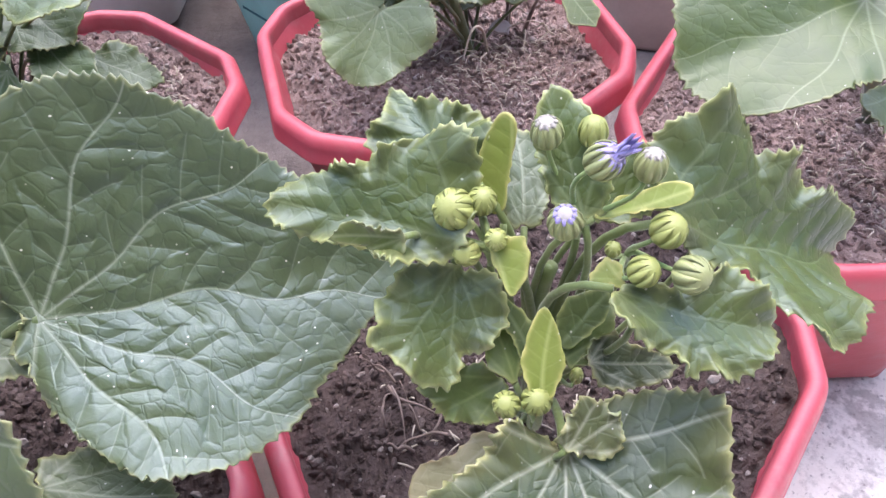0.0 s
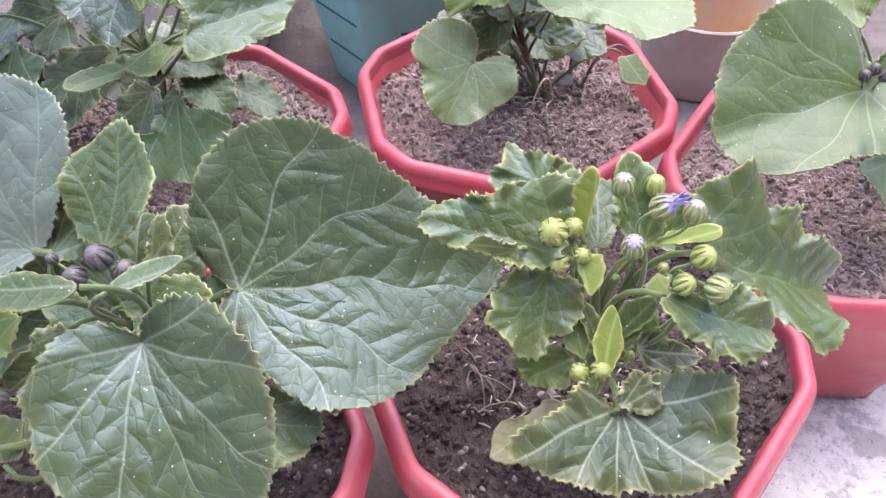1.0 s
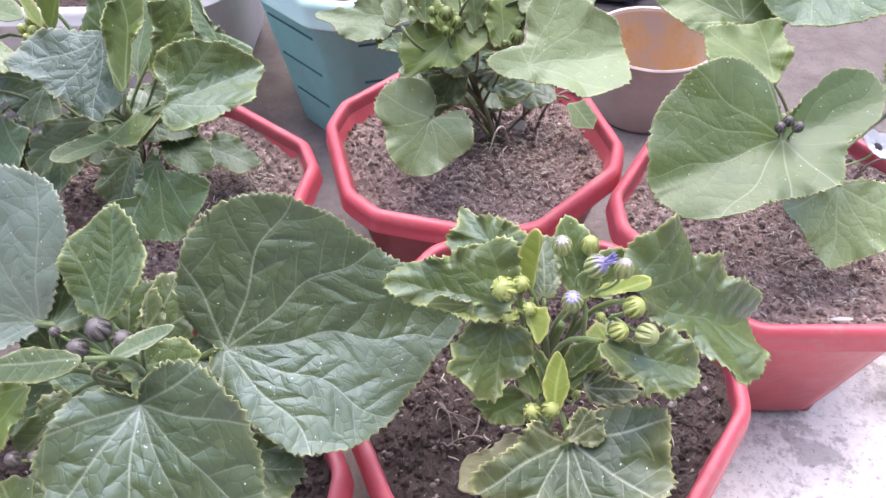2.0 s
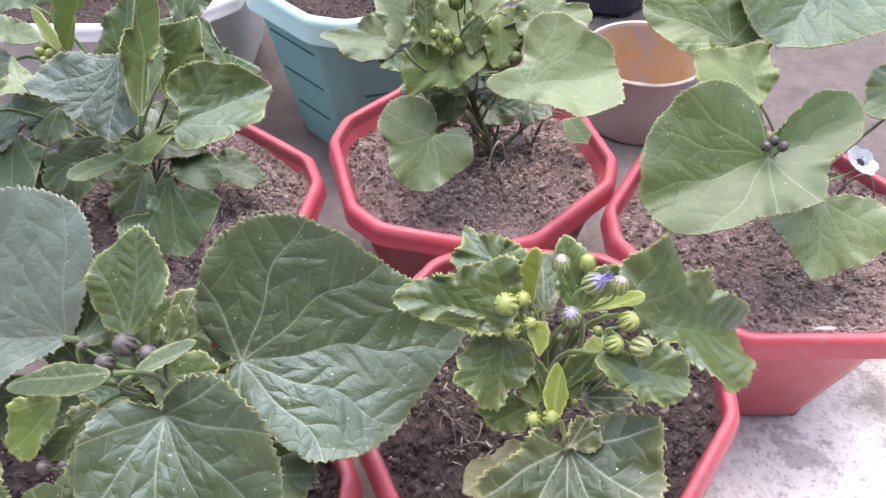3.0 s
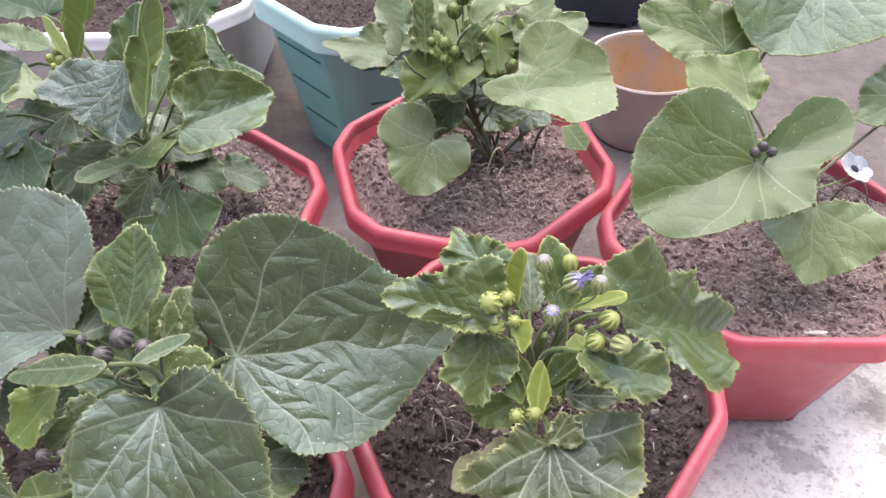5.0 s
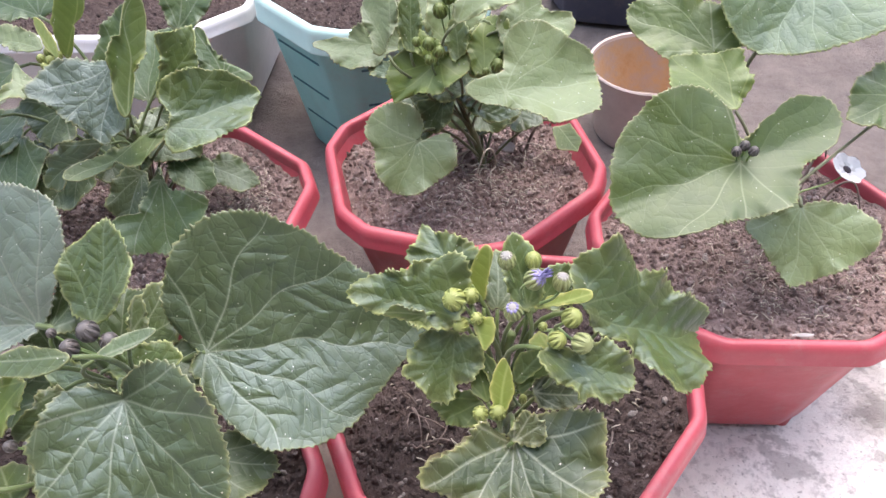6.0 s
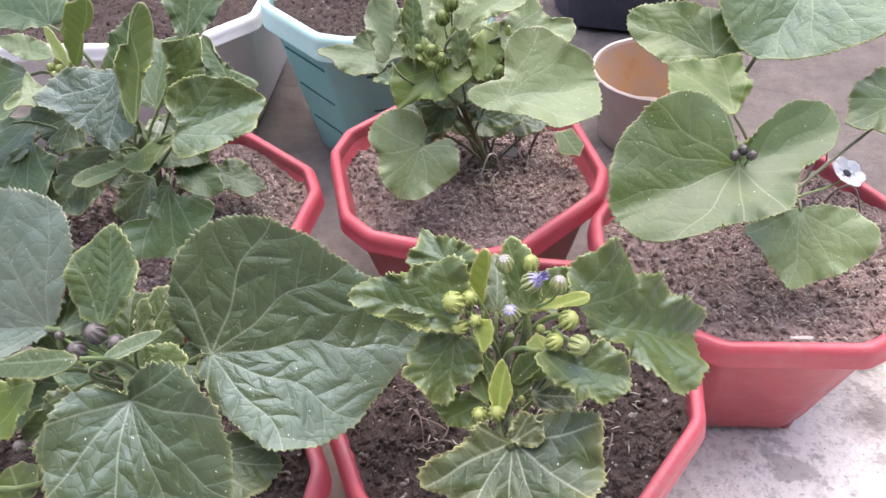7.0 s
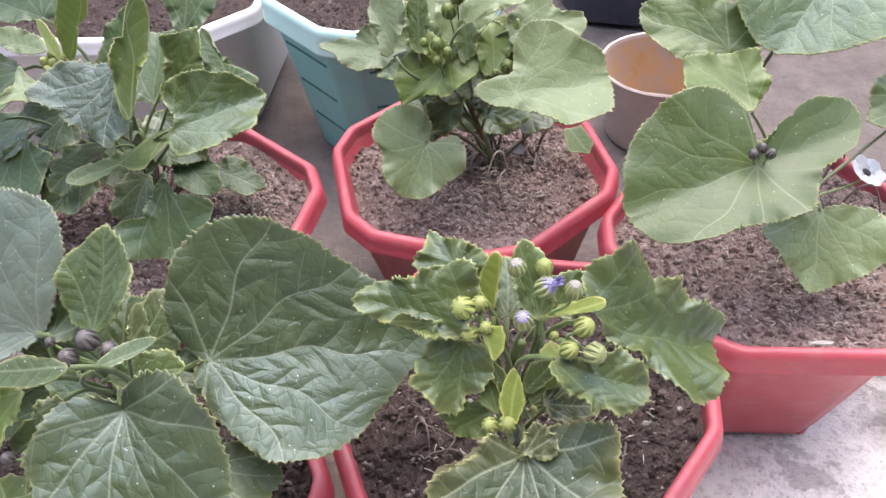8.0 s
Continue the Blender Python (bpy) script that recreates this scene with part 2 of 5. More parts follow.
def concrete_material():
    m = Mat("weathered_concrete", 0.85, 0.0, 0.3)
    v = m.coords()
    c = m.ramp(m.noise(v, 7.0, 7.0, 0.65), [(0.36, (0.50, 0.47, 0.44)), (0.46, (0.76, 0.73, 0.69)), (0.58, (0.86, 0.83, 0.79))])
    fleck = m.ramp(m.noise(v, 110.0, 5.0, 0.7), [(0.36, (0.46, 0.43, 0.41)), (0.50, (0.92, 0.89, 0.85))])
    c = m.mix(0.5, c, fleck)
    patch = m.ramp(m.noise(v, 17.0, 6.0, 0.62), [(0.44, (1, 1, 1)), (0.475, (0, 0, 0))])
    c = m.mix(m.math("MULTIPLY", patch, 0.6), c, (0.36, 0.335, 0.315))
    grit = m.ramp(m.noise(v, 260.0, 3.0, 0.6), [(0.30, (1, 1, 1)), (0.38, (0, 0, 0))])
    c = m.mix(m.math("MULTIPLY", grit, 0.6), c, (0.22, 0.20, 0.19))
    sep = m.t.nodes.new("ShaderNodeSeparateXYZ")
    m.t.links.new(v, sep.inputs[0])
    # far and left ground: brown stains, with the shade there put into the colour
    far = m.math("MULTIPLY_ADD", m.noise(v, 5.0, 5.0), 0.5)
    far.node.inputs[2].default_value = -0.25
    west = m.math("MULTIPLY", m.math("MINIMUM", sep.outputs[0], 0.0), -0.12)
    along = m.math("ADD", m.math("ADD", sep.outputs[1], west), far)
    shaded_dirt = m.ramp(along, [(0.34, (0, 0, 0)), (0.45, (1, 1, 1))])
    shaded_dirt_c = m.ramp(m.noise(v, 22.0, 7.0, 0.7), [(0.3, (0.10, 0.082, 0.074)), (0.7, (0.19, 0.158, 0.142))])
    # shade between the two front pots, painted as a soft-edged dark patch
    away = m.node("ShaderNodeVectorMath", Vector=v)
    away.operation = "DISTANCE"
    away.inputs[1].default_value = (-0.115, 0.220, 0.0)
    gap_shade = m.math("MULTIPLY_ADD", m.noise(v, 25.0, 4.0), 0.08)
    gap_shade.node.inputs[2].default_value = -0.04
    gap_shade = m.ramp(m.math("ADD", away.outputs["Value"], gap_shade), [(0.110, (1, 1, 1)), (0.140, (0, 0, 0))])
    shaded_dirt = m.math("MAXIMUM", shaded_dirt, gap_shade)
    m.color(m.mix(m.math("MULTIPLY", shaded_dirt, 0.96), c, shaded_dirt_c))
    m.bump(m.noise(v, 60.0, 8.0, 0.75), 0.9, 0.008)
    return m.m


CONCRETE = concrete_material()


def tin_material():
    m = Mat("dull_tin", 0.5, 0.15)
    v = m.coords()
    m.color(m.ramp(m.noise(v, 16.0, 6.0, 0.7), [(0.3, (0.44, 0.36, 0.32)), (0.6, (0.56, 0.47, 0.42)), (0.8, (0.36, 0.26, 0.21))]))
    m.bump(m.noise(v, 120.0, 4.0), 0.15, 0.002)
    return m.m


def rust_material():
    m = Mat("rusty_inside", 0.75, 0.1)
    v = m.coords()
    m.color(m.ramp(m.noise(v, 15.0, 6.0, 0.7), [(0.35, (0.42, 0.24, 0.10)), (0.50, (0.46, 0.31, 0.18)), (0.64, (0.38, 0.31, 0.28))]))
    m.bump(m.noise(v, 150.0, 5.0), 0.4, 0.002)
    return m.m


# surface of the added unseen walls, dark so that leaves reflect little
def plaster_material():
    m = Mat("light_block_grey", 0.9, 0.0, 0.2)
    v = m.coords()
    m.color(m.ramp(m.noise(v, 2.5, 7.0, 0.65), [(0.3, (0.075, 0.068, 0.06)), (0.7, (0.125, 0.115, 0.10))]))
    m.bump(m.noise(v, 40.0, 6.0, 0.7), 0.4, 0.01)
    return m.m


LIGHT_BLOCK = plaster_material()
TIN, RUST = tin_material(), rust_material()


def straw_material(name, a, b):
    m = Mat(name, 0.85, 0.0, 0.2)
    v = m.coords()
    m.color(m.ramp(m.noise(v, 80.0, 3.0), [(0.3, a), (0.7, b)]))
    return m.m


TWIG = straw_material("dry_root", (0.11, 0.085, 0.07), (0.24, 0.19, 0.165))
STRAW = straw_material("dry_straw", (0.33, 0.29, 0.22), (0.48, 0.44, 0.36))
CHIP = straw_material("pale_chip", (0.30, 0.28, 0.26), (0.44, 0.42, 0.39))


# ---- mesh helpers ----
def mesh_object(name, verts, faces, materials, parent=None, label="", attrs=None, smooth=True):
    me = bpy.data.meshes.new(name)
    me.from_pydata([tuple(v) for v in verts], [], faces)
    for mat in materials if isinstance(materials, (list, tuple)) else [materials]:
        me.materials.append(mat)
    if smooth:
        me.polygons.foreach_set("use_smooth", [True] * len(me.polygons))
    for key, values in (attrs or {}).items():
        values = np.asarray(values, dtype=np.float32)
        kind = "FLOAT_VECTOR" if values.ndim == 2 else "FLOAT"
        a = me.attributes.new(key, kind, "POINT")
        a.data.foreach_set("vector" if values.ndim == 2 else "value", values.ravel())
    ob = new(name, me)
    if parent is not None:
        ob.parent = parent
        ob.matrix_parent_inverse = parent.matrix_world.inverted()
    if label:
        ob["label"] = label
    return ob


def part(name, bm, material, parent, label="", smooth=True):
    me = bpy.data.meshes.new(name)
    bm.to_mesh(me)
    bm.free()
    me.materials.append(material)
    if smooth:
        me.polygons.foreach_set("use_smooth", [True] * len(me.polygons))
        me.set_sharp_from_angle(angle=radians(38))
    ob = new(name, me)
    if parent is not None:
        ob.parent = parent
        ob.matrix_parent_inverse = parent.matrix_world.inverted()
    if label:
        ob["label"] = label
    return ob


def empty(name, at, label, category, group=""):
    ob = new(name)
    ob.location = at
    ob.empty_display_size = 0.05
    bpy.context.view_layer.update()
    return tagged(ob, label, category, group)


def tube_data(points, radii, sides=8):
    """A tube along points, with a radius at each."""
    pts = [Vector(p) for p in points]
    verts, faces = [], []
    side = None
    for i, p in enumerate(pts):
        d = (pts[min(i + 1, len(pts) - 1)] - pts[max(i - 1, 0)]).normalized()
        if side is None:
            side = d.orthogonal().normalized()
        side = (side - d * side.dot(d)).normalized()
        up = d.cross(side)
        for k in range(sides):
            a = 2 * math.pi * k / sides
            verts.append(p + (side * math.cos(a) + up * math.sin(a)) * radii[i])
    for i in range(len(pts) - 1):
        for k in range(sides):
            a, b = i * sides + k, i * sides + (k + 1) % sides
            faces.append((a, b, b + sides, a + sides))
    faces.append(tuple(range(sides - 1, -1, -1)))
    faces.append(tuple(range(len(verts) - sides, len(verts))))
    return verts, faces


def bezier(a, b, c, d, n):
    out = []
    for i in range(n + 1):
        t = i / n
        s = 1 - t
        out.append(a * s**3 + b * 3 * s * s * t + c * 3 * s * t * t + d * t**3)
    return out


# ---- pots ----
def hexagon(r, cut, turn, fillet=0.006, sides=6):
    """Corner points of a many-sided pot with cut-off, slightly rounded corners; r: from the middle to a side."""
    half = r * math.tan(math.pi / sides)
    cut = min(cut, 0.8 * half)
    sharp = []
    for k in range(sides):
        a = turn + 2 * math.pi * k / sides
        n, s = Vector((math.cos(a), math.sin(a))), Vector((-math.sin(a), math.cos(a)))
        sharp += [n * r - s * (half - cut), n * r + s * (half - cut)]
    out = []
    m = len(sharp)
    for i, p in enumerate(sharp):
        a, b = sharp[i - 1], sharp[(i + 1) % m]
        da, db = (a - p).normalized() * fillet, (b - p).normalized() * fillet
        for t in (0.0, 0.5, 1.0):
            q = (p + da) * (1 - t) ** 2 + p * 2 * t * (1 - t) + (p + db) * t * t
            out.append(q)
    return out


def rings(profile, turn, cut, sides=6, close=False):
    """A bmesh from (radius, height) rings of the pot's outline."""
    bm = bmesh.new()
    rows = []
    for r, z in profile:
        rows.append([bm.verts.new((p.x, p.y, z)) for p in hexagon(r, cut * r, turn, 0.04 * r, sides)])
    pairs = list(zip(rows, rows[1:])) + ([(rows[-1], rows[0])] if close else [])
    for a, b in pairs:
        for i in range(len(a)):
            j = (i + 1) % len(a)
            bm.faces.new((a[i], a[j], b[j], b[i]))
    return bm, rows


def pot(at, turn, r, height, body_mat, rim_mat, label, cut=0.17, sides=6, foot=0.65, lip=0.019, group="", grooves=False, feet=True):
    """A tapering plastic pot: hollow body on low feet, and a rolled lip."""
    ob = empty("flower_pot", (at[0], at[1], 0.0), label, "flower pot", group)
    low = 0.008 if feet else 0.0
    top, wall, b = r - 0.0065, 0.003, r * foot
    prof = [(b * 0.5, low), (b, low), (b + 0.002, low + 0.004), (top - 0.004, height - lip), (top, height - lip * 0.6), (top - wall, height - lip * 0.6), (top - 0.004 - wall, height - lip), (b - wall, low + 0.006), (b * 0.5, low + 0.006)]
    bm, rows = rings(prof, turn, cut, sides)
    bm.faces.new(list(reversed(rows[0])))
    bm.faces.new(rows[-1])
    bm.transform(Matrix.Translation((at[0], at[1], 0)))
    body = part("body", bm, body_mat, ob)
    lipprof = [(r - 0.0105, height - lip * 0.72), (r - 0.0106, height - 0.005), (r - 0.0100, height - 0.0018), (r - 0.0085, height - 0.0003), (r - 0.0060, height), (r - 0.0036, height - 0.0010), (r - 0.0014, height - 0.0040), (r - 0.0004, height - 0.0085), (r, height - lip * 0.86), (r + 0.0007, height - lip * 0.92), (r + 0.0007, height - lip), (r - 0.0020, height - lip), (r - 0.0040, height - lip * 0.75), (r - 0.0065, height - lip * 0.68)]
    bm, rows = rings(lipprof, turn, cut, sides, close=True)
    bm.transform(Matrix.Translation((at[0], at[1], 0)))
    part("rim", bm, rim_mat, ob)
    if feet:
        for k in range(sides):
            a = turn + 2 * math.pi * (k + 0.5) / sides
            bm = bmesh.new()
            bmesh.ops.create_cone(bm, cap_ends=True, segments=10, radius1=0.007, radius2=0.009, depth=0.016)
            bm.transform(Matrix.Translation((at[0] + b * 1.0 * math.cos(a), at[1] + b * 1.0 * math.sin(a), 0.008)))
            part("foot", bm, body_mat, ob)
    if grooves:
        for k in range(sides):
            a = turn + 2 * math.pi * k / sides
            n, s = Vector((math.cos(a), math.sin(a), 0)), Vector((-math.sin(a), math.cos(a), 0))
            # grooves are thin raised bars coloured like the shade in a recess
            for h, w in ((0.27, 0.30), (0.5, 0.36), (0.74, 0.40)):
                z = height * h
                rr = b + (top - b) * h + 0.0006
                bm = bmesh.new()
                bmesh.ops.create_cube(bm, size=1)
                bm.transform(Matrix.Translation(Vector((at[0], at[1], z)) + n * rr) @ Matrix((s, n, (0, 0, 1))).transposed().to_4x4() @ Matrix.Diagonal((r * w * 1.5, 0.0024, 0.003, 1)))
                part("groove", bm, TEAL_GROOVE_SHADE, ob)
    return ob


def soil(at, turn, r, z, label, seed, clods=700, cut=0.17, sides=6, mat=SOIL):
    """Crumbly soil that fills a pot: a rough top with loose crumbs lying in it."""
    rnd = random.Random(seed)
    off = Vector((seed * 3.1, seed * 1.7, 0))
    edge = hexagon(r, cut * r, turn, 0.04 * r, sides)
    fine, seg = 72, 210
    # even spacing along the outline
    loop = edge + [edge[0]]
    lens = [0.0]
    for p, q in zip(loop, loop[1:]):
        lens.append(lens[-1] + (q - p).length)
    ringpts = []
    for k in range(seg):
        d = lens[-1] * k / seg
        i = max(j for j in range(len(lens) - 1) if lens[j] <= d)
        f = (d - lens[i]) / max(lens[i + 1] - lens[i], 1e-9)
        ringpts.append(loop[i].lerp(loop[i + 1], f))

    def height(x, y):
        p = Vector((x, y, 0)) + off
        big = noise.fractal(p * 14, 1.0, 2.0, 3) * 0.006
        small = noise.fractal(p * 120, 0.8, 2.1, 4) * 0.0030
        return z + big + small + noise.noise(p * 260) * 0.0012

    verts, faces = [Vector((at[0], at[1], height(*at)))], []
    for i in range(1, fine + 1):
        for p in ringpts:
            x, y = at[0] + p.x * i / fine, at[1] + p.y * i / fine
            verts.append(Vector((x, y, height(x, y))))
    for k in range(seg):
        faces.append((0, 1 + k, 1 + (k + 1) % seg))
    for i in range(fine - 1):
        for k in range(seg):
            a, b = 1 + i * seg + k, 1 + i * seg + (k + 1) % seg
            faces.append((a, a + seg, b + seg, b))
    bm = bmesh.new()
    bmesh.ops.create_icosphere(bm, subdivisions=1, radius=1)
    ico_v = [v.co.copy() for v in bm.verts]
    ico_f = [tuple(v.index for v in f.verts) for f in bm.faces]
    bm.free()
    for _ in range(clods):
        k, f = rnd.randrange(seg), math.sqrt(rnd.random()) * 0.97
        x, y = at[0] + ringpts[k].x * f, at[1] + ringpts[k].y * f
        size = 0.0005 + 0.0024 * rnd.random() ** 3.5
        turnm = Euler((rnd.random() * 6, rnd.random() * 6, rnd.random() * 6)).to_matrix()
        sx, sy, sz = size * rnd.uniform(0.7, 1.5), size * rnd.uniform(0.7, 1.3), size * rnd.uniform(0.5, 0.9)
        base = len(verts)
        c = Vector((x, y, height(x, y) + size * 0.25))
        for v in ico_v:
            j = v * (1 + 0.55 * noise.noise(v * 1.9 + c * 300))
            verts.append(c + turnm @ Vector((j.x * sx, j.y * sy, j.z * sz)))
        faces += [tuple(base + i for i in t) for t in ico_f]
    ob = mesh_object("potting_soil", verts, faces, mat, smooth=False)
    return tagged(ob, label, "soil", "", "stuff")


RIM = 0.170
POTS = {
    "young": ((-0.2265, 0.150), 0.454),
    "budding": ((0.029, 0.236), 0.432),
    "leafy": ((-0.278, 0.418), 0.903),
    "tall": ((-0.0135, 0.496), 0.278),
    "broad": ((0.2385, 0.396), 0.533),
}
for key, (at, turn) in POTS.items():
    wide = {"leafy": 0.1265, "tall": 0.1275}.get(key, 0.130)
    pot(at, turn, wide, RIM, RED, RED, "dusty red plastic pot with a rolled rim standing on concrete", group="red pots")
    # young and budding: shade under the leaves is put into the soil colour
    soil(at, turn, wide - 0.011, RIM - (0.024 if key == "tall" else 0.014), "dry crumbly brown soil filling a red pot", len(key) + int(100 * abs(at[0])), 6500, mat=SOIL_PALE if key == "leafy" else SOIL_DARK if key in ("young", "budding") else SOIL)
TEAL_POT = ((-0.127, 0.800), radians(-135))
pot(*TEAL_POT, 0.142, 0.215, TEAL, TEAL_RIM, "tall teal plastic pot with a pale rim and grooved sides", foot=0.70, lip=0.03, grooves=True, feet=False)
soil(*TEAL_POT, 0.128, 0.195, "dark brown soil filling the teal pot", 41, 1200, mat=SOIL_DARK)
WHITE_POT = ((-0.480, 0.897), radians(-90))
pot(*WHITE_POT, 0.190, 0.180, WHITE, WHITE, "large white plastic pot with cut-off corners and a thick rim", cut=0.40, sides=4, foot=0.80)
soil(*WHITE_POT, 0.176, 0.165, "dark soil filling the white pot", 57, 1800, cut=0.40, sides=4, mat=SOIL_DARK)
pot((0.205, 1.16), 0.3, 0.125, 0.22, NAVY, NAVY, "dark navy plastic pot standing behind the tin", foot=0.78)
soil((0.205, 1.16), 0.3, 0.112, 0.20, "dark soil filling the navy pot", 63, 200, mat=SOIL_DARK)


def tin(at, base_r, top_r, height):
    """An old tin: thin wall flaring to an open mouth, rust inside, a little soil at the bottom."""
    ob = empty("tin_can", (at[0], at[1], 0), "old dull tin with a rusty orange inside, standing on concrete", "tin can")
    seg = 64

    def lathe(name, prof, mat, label=""):
        bm = bmesh.new()
        rows = [[bm.verts.new((at[0] + r * math.cos(2 * math.pi * k / seg), at[1] + r * math.sin(2 * math.pi * k / seg), z)) for k in range(seg)] for r, z in prof]
        for a, b in zip(rows, rows[1:]):
            for i in range(seg):
                bm.faces.new((a[i], a[(i + 1) % seg], b[(i + 1) % seg], b[i]))
        return part(name, bm, mat, ob, label)

    lathe("wall", [(0.001, 0.002), (base_r - 0.002, 0.0), (base_r, 0.003), (base_r + 0.001, 0.006), (top_r - 0.002, height - 0.006)], TIN)
    lathe("rolled_edge", [(top_r - 0.003, height - 0.007), (top_r + 0.0008, height - 0.005), (top_r + 0.0015, height - 0.002), (top_r, height), (top_r - 0.0025, height - 0.001), (top_r - 0.0035, height - 0.005)], TIN, "bent tin edge")
    lathe("lining", [(top_r - 0.0038, height - 0.005), (base_r - 0.0015, 0.02), (base_r * 0.5, 0.018), (0.001, 0.02)], RUST, "rust-orange inside")
    return ob


tin((0.210, 0.785), 0.062, 0.077, 0.102)


# ---- ground ----
def ground():
    """One sheet of weathered concrete to the horizon, finely uneven near the pots."""
    n = 140
    axis = [0.012 * k + 0.5 * (abs(k) / 70) ** 9 * 120 * (1 if k > 0 else -1) for k in range(-n // 2, n // 2 + 1)]
    verts, faces = [], []
    for y in axis:
        for x in axis:
            p = Vector((x, y + 0.5, 0))
            verts.append((p.x, p.y, noise.fractal(p * 9, 1.0, 2.0, 3) * 0.0012 - 0.0012))
    m = n + 1
    for j in range(n):
        for i in range(n):
            a = j * m + i
            faces.append((a, a + 1, a + m + 1, a + m))
    return tagged(mesh_object("ground", verts, faces, CONCRETE), "pale weathered concrete ground with grey stains", "ground", "", "structure")


ground()


def wall(name, x0, x1, y0, y1, height):
    """A plain wall outside the view, added to block skylight and darken reflections."""
    bm = bmesh.new()
    bmesh.ops.create_cube(bm, size=1)
    bm.transform(Matrix.Translation(((x0 + x1) / 2, (y0 + y1) / 2, height / 2 - 0.01)) @ Matrix.Diagonal((x1 - x0, y1 - y0, height, 1)))
    bmesh.ops.bevel(bm, geom=bm.edges[:], offset=0.01, segments=2, affect="EDGES")
    return tagged(part(name, bm, LIGHT_BLOCK, None), "plain grey wall out of view, added to block light", "wall", "", "structure")


# added blockers: heights set by which leaf faces should mirror the sky
wall("light_block_south", -2.2, 2.2, -1.5, -1.3, 3.2)
wall("light_block_west", -2.2, -2.0, -1.3, 3.0, 0.6)
wall("light_block_east", 2.0, 2.2, -1.3, 3.0, 0.9)
wall("light_block_north", -2.2, 2.2, 3.0, 3.2, 2.2)


# ---- plants ----
class Plant:
    def __init__(self, key, foot, top, label, blade, stem_r=0.006, stem_mat=STEM, drop=0.075):
        self.drop, self.fine_detail = drop, key in ("young", "budding")
        self.blade, self.stem_mat = blade, stem_mat
        self.rnd = random.Random(key)
        self.ob = empty("cineraria_plant", foot, label, "potted plant", "cineraria plants")
        foot, top = Vector(foot), Vector(top)
        lean = Vector((self.rnd.uniform(-0.01, 0.01), self.rnd.uniform(-0.01, 0.01), 0))
        self.axis = bezier(foot - Vector((0, 0, 0.02)), foot + Vector((0, 0, 0.03)) + lean, top - Vector((0, 0, 0.03)) - lean, top, 14)
        v, f = tube_data(self.axis, [stem_r * (1.15 - 0.6 * i / 14) for i in range(15)], 10)
        mesh_object("stem", v, f, stem_mat, self.ob)

    def branch(self, to, r=0.0015):
        """A side stalk from the stem to a node from which buds spring."""
        to = Vector(to)
        start = self.near(to, 0.09)
        v, f = tube_data(bezier(start, start + Vector((0, 0, 0.02)), to - Vector((0, 0, 0.02)), to, 10), [r * (1.3 - 0.04 * i) for i in range(11)], 8)
        mesh_object("branch", v, f, self.stem_mat, self.ob)
        return tuple(to)

    def near(self, p, drop=None):
        """A point of the stem at which a stalk that ends at p can start."""
        want = p.z - (drop or self.drop)
        return min(self.axis[2:], key=lambda q: abs(q.z - want) + 0.15 * (q.xy - p.xy).length)


def radius_at(radii, th):
    """Smooth closed outline: radii given at even angles all round."""
    many = len(radii)
    x = (np.degrees(th) % 360) * many / 360.0
    i = np.floor(x).astype(int) % many
    f = x - np.floor(x)
    r = np.asarray(radii, float)
    a, b, c, d = r[(i - 1) % many], r[i], r[(i + 1) % many], r[(i + 2) % many]
    out = b + 0.5 * f * (c - a + f * (2 * a - 5 * b + 4 * c - d + f * (3 * (b - c) + d - a)))
    return np.maximum(out, 0.4 * np.minimum(b, c))


KINDS = {  # blade, tooth depth, tooth spacing, ripple, wave count
    0: (None, 0.00105, 0.0042, 0.0020, 6),
    1: (None, 0.0007, 0.0036, 0.0016, 4),
    2: ("bract", 0.0002, 0.0050, 0.0003, 3),
    3: (None, 0.0010, 0.0036, 0.0026, 5),
    4: (None, 0.0011, 0.0037, 0.0042, 7),
    5: ("withered", 0.0006, 0.0060, 0.0025, 4),
}


